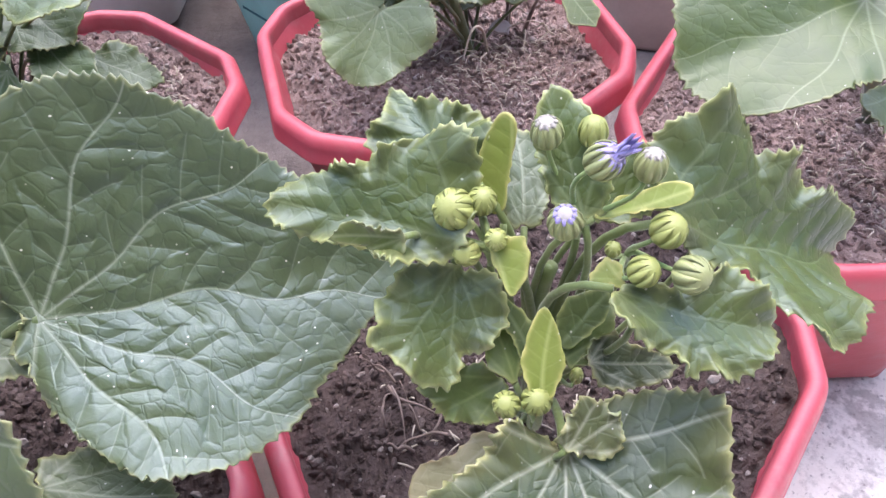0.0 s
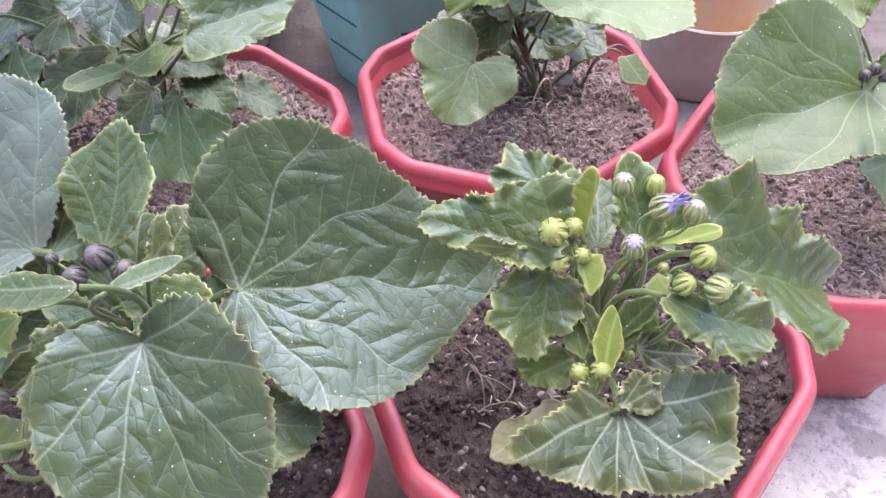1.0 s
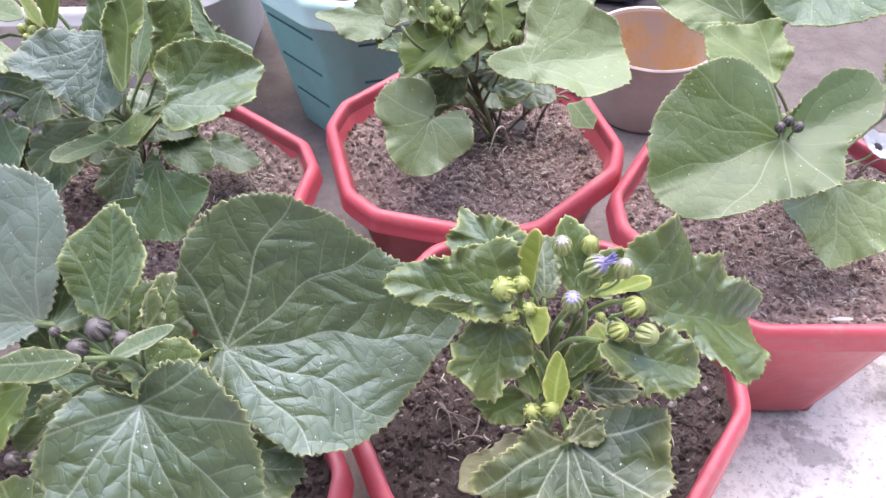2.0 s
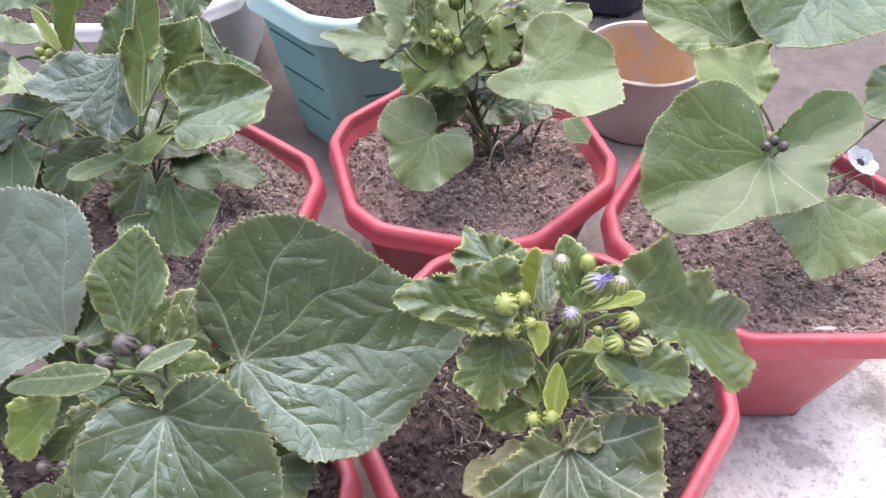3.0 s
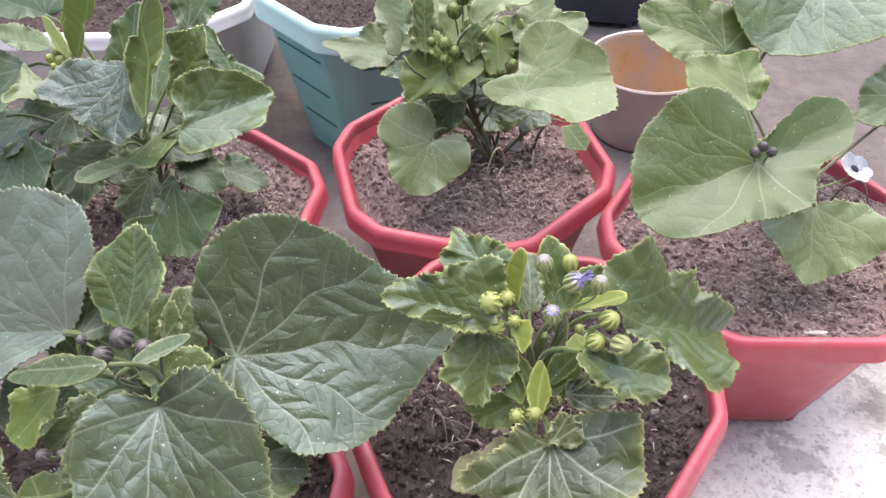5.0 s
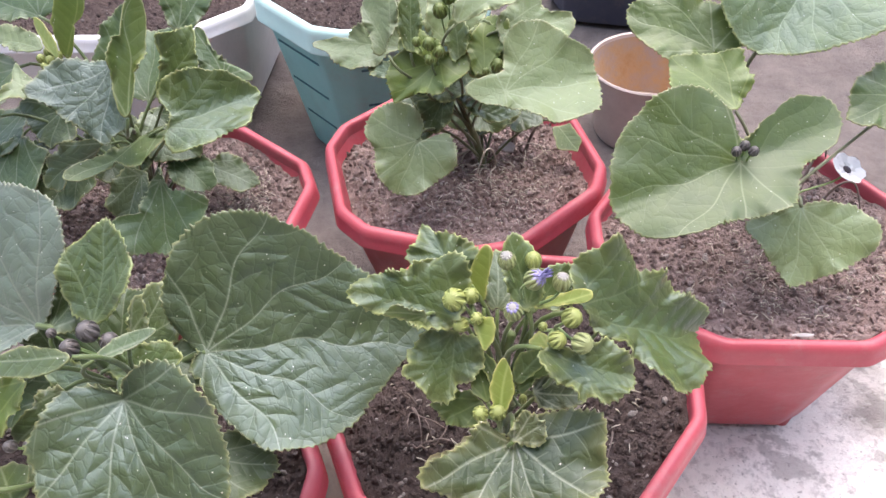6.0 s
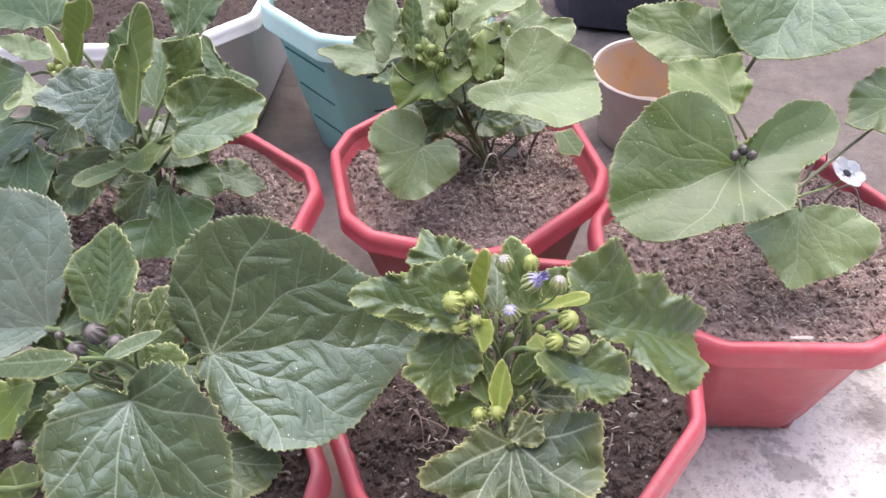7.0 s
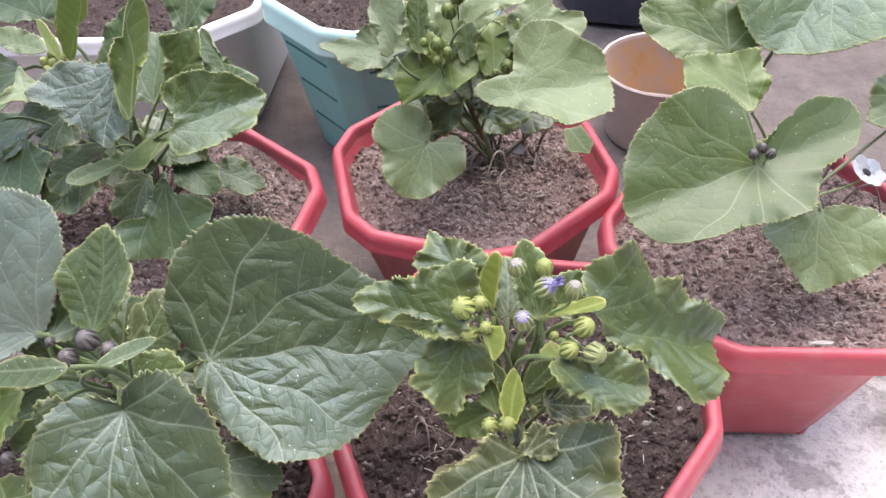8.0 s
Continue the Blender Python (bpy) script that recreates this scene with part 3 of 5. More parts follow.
def leaf(plant, tag, at, turn, radii, bend, kind=0, blade=None, root=None, base=(0, 0), curls=()):
    """A toothed leaf. radii (mm): from a middle point to the rim, at even angles from the tip's direction;
    turn: yaw and pitch of that direction, and roll round it; bend: dip at the stalk (mm), the two curvatures and the fold along the midrib;
    base: where the stalk meets the blade (mm); curls: stretches of the rim that bend up or down (angle, half width in degrees, mm)."""
    rnd = random.Random(tag)
    own, tooth, pitch, ripple, waves = KINDS[kind]
    shade = blade or own or plant.blade
    mat, soft = BLADE[shade], (0.3 if shade in ("pale", "lime", "grey", "silver") else 0.6 if shade == "dusty" else 1.0)
    radii = np.asarray(radii, float) / 1000.0
    size = radii.max()
    tooth, ripple = tooth * min(1.0, 0.4 + size / 0.06), ripple * min(1.0, size / 0.04)
    perim = 2 * math.pi * radii.mean()
    near = plant.fine_detail
    soft *= 1.0 if near else 0.5
    seg = int(min(900, max(90, perim / (0.00065 if near else 0.00105))))
    ring = int(min(96, max(18, size / 0.0014)))
    th = np.linspace(0, 2 * math.pi, seg, endpoint=False)
    rim = radius_at(radii, th)
    # teeth along the rim, sharp and a little uneven
    step = np.hypot(rim * (2 * math.pi / seg), np.diff(np.r_[rim, rim[0]]))
    arc = np.r_[0, np.cumsum(step)[:-1]]
    total = step.sum()
    cuts = [0.0]
    while cuts[-1] < total:
        cuts.append(cuts[-1] + pitch * rnd.uniform(0.6, 1.5))
    cuts = np.array(cuts) * total / cuts[-1]
    which = np.minimum(np.searchsorted(cuts, arc, side="right") - 1, len(cuts) - 2)
    phase = (arc - cuts[which]) / (cuts[which + 1] - cuts[which])
    saw = np.where(phase < 0.3, (0.3 - phase) / 0.3, (phase - 0.3) / 0.7)
    uneven = np.array([rnd.choice((0.4, 0.8, 1.0, 1.5)) * rnd.uniform(0.8, 1.2) for _ in cuts])[which]
    slow = np.array([noise.noise((x * 60, size * 99, len(tag))) for x in arc])
    teeth = (saw**1.4 - 0.4) * 1.9 * tooth * uneven + slow * tooth * 2.4
    rho = np.r_[np.linspace(0, 1, ring + 1)[1:]] ** 0.9
    ox, oy = rim * np.cos(th), rim * np.sin(th)
    tx, ty = np.roll(ox, -1) - np.roll(ox, 1), np.roll(oy, -1) - np.roll(oy, 1)
    tl = np.hypot(tx, ty) + 1e-9
    grow = rho[:, None] ** 14 * teeth[None, :]
    U, V = rho[:, None] * ox + grow * (ty / tl), rho[:, None] * oy - grow * (tx / tl)
    u, v = np.r_[0.0, U.ravel()], np.r_[0.0, V.ravel()]
    bu, bv = base[0] / 1000.0, base[1] / 1000.0
    ur, vr = u - bu, v - bv
    far = np.hypot(ur, vr)
    rr = np.r_[0.0, np.repeat(rho, seg)]
    tt = np.r_[0.0, np.tile(th, ring)]
    # the leaf's own coordinates, in which the main ribs stand STEP apart and run straight
    mains = 0 if kind == 2 else 1 if kind == 1 else 3
    ph = rnd.uniform(0, 6.28)
    ways = [0.0, 0.48, 1.0, 1.75][: mains + 1]
    ways = [-a for a in ways[:0:-1]] + ways
    ways = [a + rnd.uniform(-0.06, 0.06) for a in ways]
    angle = np.arctan2(vr, ur) + 0.05 * np.sin(55 * far + ph) + 0.03 * np.sin(130 * far + 2 * ph)
    angle = np.interp(angle, [-math.pi - 0.1] + ways + [math.pi + 0.1], [-3.1] + [STEP * (i - mains) for i in range(2 * mains + 1)] + [3.1])
    flat = np.stack([far * np.cos(angle), far * np.sin(angle), 0 * u], 1)
    gap = min(0.0155, max(0.0065, 0.22 * size))
    off = angle - STEP * np.clip(np.round(angle / STEP), -mains, mains)
    across, along = far * np.sin(np.minimum(abs(off), 1.5)), far * np.cos(np.minimum(abs(off), 1.5))
    sway = 0.14 * np.sin(45 * ur + 2 * ph) + 0.14 * np.sin(60 * vr + 3 * ph) + 0.09 * np.sin(110 * (ur + vr) + ph)
    s = (along - 0.75 * across) / gap + 0.25 * np.sign(off) + sway
    puff = np.minimum(np.minimum(across, abs(s % 1 - 0.5) * gap * 0.78 + 0.0006) / 0.0055, 1.0)
    w = bend[0] / 1000.0 * np.exp(-far / 0.03) + bend[1] * ur * ur + bend[2] * vr * vr
    fold = bend[3] + (0.10 if kind in (0, 1, 3) and bend[3] < 0.25 else 0.0)
    w = w + fold * (np.hypot(vr, 0.004) - 0.004 - 0.25 * far)
    w = w + ripple * rr**3 * np.sin(waves * tt + ph) * np.minimum(1, rr * 1.2)
    w = w + 0.35 * ripple * rr**5 * np.sin((2.7 * waves) * tt + 2 * ph)
    for mid, half, rise in curls:
        swing = (np.degrees(tt) - mid + 180) % 360 - 180
        w = w + rise / 1000.0 * np.clip((rr - 0.3) / 0.7, 0, 1) ** 2.2 * np.exp(-((swing / half) ** 2))
    w = w + np.minimum(1.0, far / 0.03) * 0.0009 * puff**0.7 * (0.4 if kind == 2 else soft) * min(1.0, size / 0.08) * (1 - rr**8)
    lump = np.array([noise.noise((a * 70, b * 70, ph)) for a, b in zip(u, v)])
    w = w + (0.0005 if kind == 2 else 0.0010 * soft) * lump * min(1.0, size / 0.08)
    yaw, pitch, roll = (radians(x) for x in turn)
    fwd = Vector((math.cos(yaw) * math.cos(pitch), math.sin(yaw) * math.cos(pitch), math.sin(pitch)))
    lvl = Vector((-math.sin(yaw), math.cos(yaw), 0))
    up = fwd.cross(lvl)
    side = lvl * math.cos(roll) + up * math.sin(roll)
    nrm = fwd.cross(side)
    at = Vector(at)
    xyz = np.array(at) + u[:, None] * np.array(fwd) + v[:, None] * np.array(side) + w[:, None] * np.array(nrm)
    faces = [(0, 1 + k, 1 + (k + 1) % seg) for k in range(seg)]
    for i in range(ring - 1):
        a0 = 1 + i * seg
        for k in range(seg):
            a, b = a0 + k, a0 + (k + 1) % seg
            faces.append((a, a + seg, b + seg, b))
    rimdist = (1 - rr) * np.r_[size, np.tile(rim, ring)]
    one = np.ones(len(u))
    attrs = {"mains": mains * one, "gap": gap * one, "sway": sway, "edge": np.exp(-((rimdist / 0.0011) ** 2)) * 0.85, "band": np.exp(-rimdist / (0.009 if kind == 4 else 0.006)) * (1.0 if kind == 4 else 0.6 if kind == 3 else 0.3), "flat": flat}
    ob = mesh_object("leaf", xyz, faces, [mat, UNDER], plant.ob, attrs=attrs)
    thick = ob.modifiers.new("thickness", "SOLIDIFY")
    thick.thickness, thick.offset, thick.material_offset = 0.0007, -1, 1
    end = at + fwd * bu + side * bv + nrm * (bend[0] / 1000.0 - 0.001)
    start = end - nrm * 0.012 - Vector((0, -0.006, 0.022)) if root == "short" else Vector(root) if root else plant.near(end)
    span = (end - start).length
    path = bezier(start, start + Vector((0, 0, 0.12 * span)) + (end - start) * 0.2, end - fwd * min(0.3 * span, 0.03) - nrm * 0.006, end, 10)
    thickn = (0.0009 + 0.0009 * min(1, size / 0.1)) * (1.15 if near else 1.0)
    vv, ff = tube_data(path, [thickn * (1.0 + (0.9 if near else 0.3) * (1 - i / 10) ** 2) for i in range(11)], 7)
    mesh_object("petiole", vv, ff, plant.stem_mat, ob)
    return ob


def bud(plant, at, r, face=(0, -0.2, 1), mat=None, tall=1.15, opening=0.0, petals=None, stalk_to=None, sepal=True):
    """A ribbed flower bud on its stalk, with narrow sepals pressed to it; opening shows petals at its top."""
    mat = mat or BUD_GREEN
    at = Vector(at)
    turn = Vector(face).to_track_quat("Z", "Y").to_matrix().to_4x4()
    m = Matrix.Translation(at) @ turn
    rows, seg, ribs = 14, 52, 13
    verts, faces, vein, edge = [], [], [], []
    for i in range(rows + 1):
        f = i / rows
        z = -math.cos(f * math.pi * (0.93 - 0.1 * opening))
        rad = math.sin(min(1, f * 1.02) * math.pi * (0.93 - 0.1 * opening)) ** 0.8
        for k in range(seg):
            a = 2 * math.pi * k / seg
            rib = math.cos(ribs * a)
            rr = r * rad * (1 + 0.05 * rib * math.sin(f * math.pi))
            verts.append(m @ Vector((rr * math.cos(a), rr * math.sin(a), r * tall * z)))
            vein.append(0.55 + 0.1 * rib)
            edge.append(max(0.0, (f - 0.82) / 0.18) if petals else 0.0)
    for i in range(rows):
        for k in range(seg):
            a, b = i * seg + k, i * seg + (k + 1) % seg
            faces.append((a, b, b + seg, a + seg))
    faces.append(tuple(range(seg - 1, -1, -1)))
    faces.append(tuple(rows * seg + k for k in range(seg)))
    ob = mesh_object("bud", verts, faces, mat, plant.ob, attrs={"vein": vein, "edge": edge})

    def strip(name, a, f0, f1, lift, wide, mat, label=""):
        """A narrow pointed strip that follows the bud from below to f1, then stands off by lift."""
        vs, fs = [], []
        n = 8
        for i in range(n + 1):
            s = i / n
            f = f0 + (f1 - f0) * s
            z = -math.cos(min(f, 1.1) * math.pi * 0.9)
            rad = max(0.06, math.sin(min(f, 0.98) * math.pi * 0.93) ** 0.8) * 1.006
            if f > 1:
                rad, z = 0.25, z + (f - 1) * 2.0
            half = wide * math.sin(math.pi * min(0.98, 0.12 + 0.86 * s)) * r
            out = r * rad + lift * r * s**2
            c, t = Vector((math.cos(a), math.sin(a), 0)), Vector((-math.sin(a), math.cos(a), 0))
            mid = c * out + Vector((0, 0, r * tall * z))
            for o, x in ((0.0, -1), (0.07 * r, 0), (0.0, 1), (-0.05 * r, 0)):
                vs.append(m @ (mid + t * half * x + c * o))
        for i in range(n):
            for k in range(4):
                p, q = i * 4 + k, i * 4 + (k + 1) % 4
                fs.append((p, q, q + 4, p + 4))
        mesh_object(name, vs, fs, mat, ob, label, attrs={"vein": [0.5] * len(vs), "edge": [0.0] * len(vs)})

    if sepal:
        leaves_n = 9 if not petals else 11
        for k in range(leaves_n):
            a = 2 * math.pi * k / leaves_n + plant.rnd.uniform(-0.05, 0.05)
            strip("sepal", a, 0.08, plant.rnd.uniform(0.86, 0.98), plant.rnd.uniform(0.01, 0.05) + 0.12 * opening, 3.05 / leaves_n, mat)
    if petals:
        for k in range(9):
            a = 2 * math.pi * k / 9
            length = 1.05 + 0.55 * opening + plant.rnd.uniform(0, 0.15) if opening > 0.3 else 0.985
            strip("petal", a, 0.62 if opening > 0.3 else 0.84, length, 0.25 * opening, 0.24, petals)
    down = m @ Vector((0, 0, -r * tall * 0.95))
    start = Vector(stalk_to) if stalk_to else plant.near(down, 0.055)
    span = (down - start).length
    path = bezier(start, start + Vector((0, 0, 0.4 * span)), down - (turn @ Vector((0, 0, 1))) * 0.35 * span, down, 9)
    vv, ff = tube_data(path, [0.0007 + 0.0005 * (1 - i / 9) for i in range(10)], 7)
    mesh_object("stalk", vv, ff, STEM, ob)
    return ob


LABEL = {
    "young": "young cineraria with large dark leaves and purple-grey buds",
    "budding": "cineraria with wavy green leaves, green buds and a violet flower",
    "leafy": "bushy cineraria with curled grey-green leaves in a red pot",
    "tall": "cineraria with pale leaves and small green buds",
    "broad": "cineraria with broad pale heart-shaped leaves",
}
young = Plant("young", (-0.200, 0.170, 0.150), (-0.190, 0.170, 0.268), LABEL["young"], "dark", 0.0045, STEM_SHADE)
budding = Plant("budding", (0.026, 0.200, 0.150), (0.032, 0.185, 0.275), LABEL["budding"], "mid", 0.0048, STEM_MID, drop=0.11)
leafy = Plant("leafy", (-0.295, 0.425, 0.150), (-0.290, 0.430, 0.245), LABEL["leafy"], "grey", 0.008, STEM_SHADE)
tall = Plant("tall", (0.005, 0.510, 0.140), (-0.020, 0.500, 0.270), LABEL["tall"], "silver", 0.004, STEM_DIM)
broad = Plant("broad", (0.262, 0.410, 0.150), (0.200, 0.357, 0.275), LABEL["broad"], "pale", 0.005, STEM_DARK)

leaf(young, "B", (-0.1478, 0.1782, 0.2600), (11, -0, 41), [133, 112, 98, 91, 87, 81, 70, 55, 40, 23, 12, 5, 5, 7, 10, 13, 15, 18, 29, 43, 68, 86, 99, 110], (-2, -1.1, 1.2, 0.25), kind=0, blade="sky_sheen")
leaf(young, "LO", (-0.1711, 0.1148, 0.2933), (-53, -42, 22), [85, 82, 75, 64, 55, 49, 43, 35, 25, 13, 5, 5, 5, 9, 14, 24, 30, 34, 44, 48, 56, 63, 68, 76], (-20, 0.0, 0.0, 0.25), blade="sky_sheen")
# LL: pale blade carries the sky sheen in its colour
leaf(young, "LL", (-0.2995, 0.1977, 0.2834), (170, -15, -37), [118, 109, 86, 74, 65, 60, 54, 53, 52, 54, 59, 70, 82, 94, 96, 83, 70, 60, 55, 54, 58, 64, 78, 100], (-3, 0.0, 0.0, 0.22), base=(-62, 19), blade="dusty")
leaf(young, "LU", (-0.1959, 0.1817, 0.3158), (81, 47, -6), [34, 30, 27, 26, 25, 24, 24, 22, 22, 22, 24, 23, 24, 23, 21, 20, 20, 21, 22, 23, 25, 26, 29, 31], (0, 0.0, 0.0, 0.1), base=(-24, -2), kind=1, blade="mid")
leaf(young, "LB", (-0.2107, 0.1291, 0.3103), (-177, -9, -30), [33, 20, 13, 10, 9, 8, 8, 8, 9, 10, 13, 17, 21, 16, 12, 9, 8, 8, 8, 9, 10, 12, 15, 21], (0, 0.0, 0.0, 0.1), base=(-22, 0), kind=2, blade="dark")
leaf(young, "LC", (-0.1742, 0.1485, 0.3015), (34, 4, 27), [19, 13, 9, 7, 6, 5, 5, 5, 6, 6, 7, 10, 13, 10, 8, 6, 5, 5, 4, 4, 5, 6, 8, 12], (0, 0.0, 0.0, 0.1), base=(-15, -1), kind=2, blade="grey")
leaf(young, "LD", (-0.2361, 0.1234, 0.2825), (-150, -39, -22), [23, 22, 21, 17, 13, 11, 10, 11, 12, 14, 16, 19, 17, 16, 14, 13, 13, 13, 16, 17, 16, 17, 19, 23], (0, 0.0, 0.0, 0.1), base=(-20, 3), kind=3, blade="lime")
leaf(young, "LE", (-0.2211, 0.1288, 0.2700), (-134, -27, -8), [23, 14, 10, 8, 8, 8, 8, 9, 11, 12, 13, 14, 15, 12, 11, 11, 10, 9, 8, 8, 8, 9, 13, 22], (0, 0.0, 0.0, 0.1), base=(-14, 2), kind=3)
leaf(young, "BL", (-0.2824, 0.0965, 0.2525), (171, -1, -39), [57, 54, 46, 40, 34, 31, 31, 30, 30, 32, 36, 40, 41, 35, 34, 35, 36, 34, 33, 32, 34, 37, 43, 52], (0, 0.0, 0.0, 0.1), base=(-42, 1))
leaf(young, "LF", (-0.1717, 0.1658, 0.3025), (68, 53, 30), [13, 12, 9, 7, 6, 5, 5, 5, 6, 6, 7, 8, 8, 8, 8, 7, 7, 7, 7, 6, 6, 7, 8, 10], (0, 0.0, 0.0, 0.1), base=(-9, 2), kind=3)
leaf(young, "LG", (-0.2366, 0.0970, 0.2434), (127, 20, -14), [12, 13, 13, 13, 13, 13, 12, 12, 11, 9, 8, 8, 9, 10, 12, 12, 11, 11, 12, 14, 13, 12, 13, 12], (0, 0.0, 0.0, 0.1), base=(-9, 1), kind=2, blade="pale")
leaf(young, "LH", (-0.1341, 0.1361, 0.2077), (2, -12, 12), [29, 28, 25, 23, 21, 20, 20, 20, 20, 21, 24, 21, 19, 18, 19, 19, 20, 21, 22, 24, 24, 23, 25, 26], (0, 0.0, 0.0, 0.1), base=(-19, 2), kind=3)
leaf(budding, "ML", (-0.0228, 0.1890, 0.3042), (166, 0, -39), [32, 38, 30, 22, 17, 16, 16, 18, 22, 25, 29, 31, 31, 32, 34, 34, 26, 20, 16, 14, 14, 14, 17, 24], (0, 0.0, 0.0, 0.2), base=(-29, 9), kind=4, curls=((60, 40, 6), (110, 30, 7)))
leaf(budding, "MM", (-0.0056, 0.1650, 0.2716), (-92, -39, -7), [22, 21, 15, 14, 18, 19, 23, 23, 23, 23, 19, 19, 19, 20, 21, 20, 19, 21, 19, 23, 20, 19, 19, 22], (0, 0.0, 0.0, 0.34), base=(-18, 5), kind=4, curls=((300, 30, 4),))
leaf(budding, "MB", (-0.0055, 0.2120, 0.3075), (132, 19, -32), [27, 20, 19, 23, 21, 16, 15, 14, 15, 16, 17, 19, 22, 19, 19, 19, 20, 17, 15, 14, 15, 16, 16, 17], (0, 0.0, 0.0, 0.25), base=(-21, -1), kind=4, curls=((40, 30, 5),))
leaf(budding, "MN", (0.0146, 0.1996, 0.3042), (80, 59, -9), [19, 14, 11, 9, 8, 8, 8, 7, 7, 8, 9, 11, 14, 12, 7, 5, 5, 4, 4, 4, 5, 6, 9, 17], (0, 0.0, 0.0, 0.1), base=(-17, -3), kind=2)
leaf(budding, "MK", (0.0164, 0.1691, 0.2974), (-67, -34, 26), [10, 9, 8, 7, 7, 7, 7, 7, 8, 7, 6, 7, 7, 7, 7, 6, 5, 5, 5, 5, 5, 6, 8, 12], (0, 0.0, 0.0, 0.1), base=(-7, -3), kind=2)
leaf(budding, "MR", (0.1083, 0.1980, 0.2750), (13, -21, 31), [52, 53, 35, 32, 32, 29, 28, 33, 48, 51, 56, 52, 42, 34, 26, 23, 23, 25, 30, 41, 47, 49, 49, 51], (0, -0.5, 0.0, 0.48), base=(-49, -1), kind=4)
leaf(budding, "MQ", (0.0715, 0.1500, 0.2874), (-10, -16, 28), [26, 27, 25, 23, 22, 22, 16, 14, 13, 12, 14, 23, 29, 25, 20, 15, 13, 14, 17, 14, 13, 17, 20, 23], (0, 0.0, 0.0, 0.35), base=(-27, 3), kind=4, curls=((200, 30, 3),))
leaf(budding, "MS", (0.0878, 0.1995, 0.2726), (46, 49, 23), [13, 13, 12, 12, 12, 12, 10, 8, 8, 8, 9, 8, 8, 9, 10, 11, 12, 12, 12, 10, 9, 9, 10, 11], (0, 0.0, 0.0, 0.1), base=(-8, 2), kind=3)
leaf(budding, "MT", (0.0373, 0.1920, 0.3124), (113, 49, -24), [25, 21, 15, 13, 11, 10, 10, 10, 12, 13, 15, 17, 17, 17, 14, 13, 11, 10, 10, 11, 13, 15, 18, 21], (0, 0.0, 0.0, 0.1), base=(-16, 1), kind=3)
leaf(budding, "MV", (0.0466, 0.1642, 0.2931), (132, 29, -24), [5, 5, 5, 6, 6, 7, 6, 4, 4, 3, 3, 3, 4, 5, 5, 4, 4, 4, 5, 5, 5, 5, 6, 5], (0, 0.0, 0.0, 0.1), base=(-4, -2), kind=2)
leaf(budding, "MW", (0.0589, 0.1870, 0.3016), (18, 6, 37), [17, 12, 7, 5, 4, 4, 4, 4, 4, 5, 8, 10, 16, 7, 5, 4, 3, 3, 3, 3, 4, 5, 9, 16], (0, 0.0, 0.0, 0.1), base=(-16, 0), kind=2)
leaf(budding, "MC", (0.0269, 0.1494, 0.2707), (86, 51, 3), [17, 13, 10, 8, 7, 7, 7, 7, 7, 8, 9, 12, 12, 12, 9, 8, 7, 7, 7, 7, 7, 8, 10, 13], (0, 0.0, 0.0, 0.1), base=(-9, -0), kind=2)
leaf(budding, "MD", (0.0568, 0.1650, 0.2471), (-1, -8, 34), [19, 14, 10, 8, 7, 7, 8, 9, 11, 12, 13, 13, 13, 12, 12, 12, 11, 10, 10, 10, 10, 11, 13, 16], (0, 0.0, 0.0, 0.25), base=(-12, -1), kind=3, blade="deep")
leaf(budding, "ME", (0.0006, 0.1600, 0.2364), (-163, -18, -31), [10, 10, 10, 10, 10, 11, 12, 13, 16, 15, 16, 17, 15, 14, 14, 12, 11, 11, 10, 9, 10, 12, 16, 12], (0, 0.0, 0.0, 0.2), base=(-17, 2), kind=4, blade="lime")
leaf(budding, "MF", (0.0341, 0.1180, 0.2444), (-92, -17, -3), [22, 22, 24, 29, 37, 45, 49, 47, 52, 46, 39, 24, 14, 19, 26, 29, 27, 30, 41, 50, 37, 31, 26, 23], (-3, 0.0, 0.0, 0.28), base=(-15, -1), kind=4, blade="deep", curls=((120, 22, 6), (240, 22, 8)))
leaf(budding, "MP", (-0.0014, 0.1512, 0.1942), (-152, -28, -12), [26, 23, 19, 16, 13, 10, 9, 9, 9, 10, 14, 20, 21, 19, 16, 11, 9, 8, 8, 9, 11, 17, 20, 23], (0, 0.0, 0.0, 0.1), base=(-21, -1), kind=5)
leaf(broad, "RB", (0.1872, 0.3350, 0.2764), (-159, -9, -29), [90, 81, 61, 46, 39, 37, 37, 40, 43, 42, 42, 48, 81, 92, 70, 28, 25, 49, 62, 71, 77, 81, 86, 88], (-5, 0.0, 0.0, 0.18), base=(-7, -6))
leaf(broad, "RL", (0.2530, 0.3350, 0.2110), (-100, -36, -9), [32, 29, 28, 29, 32, 37, 45, 48, 45, 43, 37, 33, 30, 29, 29, 31, 35, 42, 50, 38, 34, 33, 34, 38], (0, 0.0, 0.0, 0.15), base=(-25, -8), blade="silver")
leaf(broad, "RS", (0.1775, 0.3996, 0.3052), (135, 26, -17), [31, 38, 34, 32, 33, 28, 25, 25, 22, 21, 21, 23, 25, 23, 24, 26, 27, 27, 31, 34, 28, 26, 26, 27], (0, 0.0, 0.0, 0.1), base=(-25, 2), blade="lime")
leaf(broad, "RU", (0.1752, 0.4934, 0.2979), (153, 13, -35), [53, 50, 41, 35, 32, 31, 29, 26, 24, 25, 27, 32, 39, 49, 40, 36, 32, 29, 28, 29, 29, 31, 37, 45], (0, 0.0, 0.0, 0.1), base=(-26, 6), root=(0.212, 0.449, 0.2))
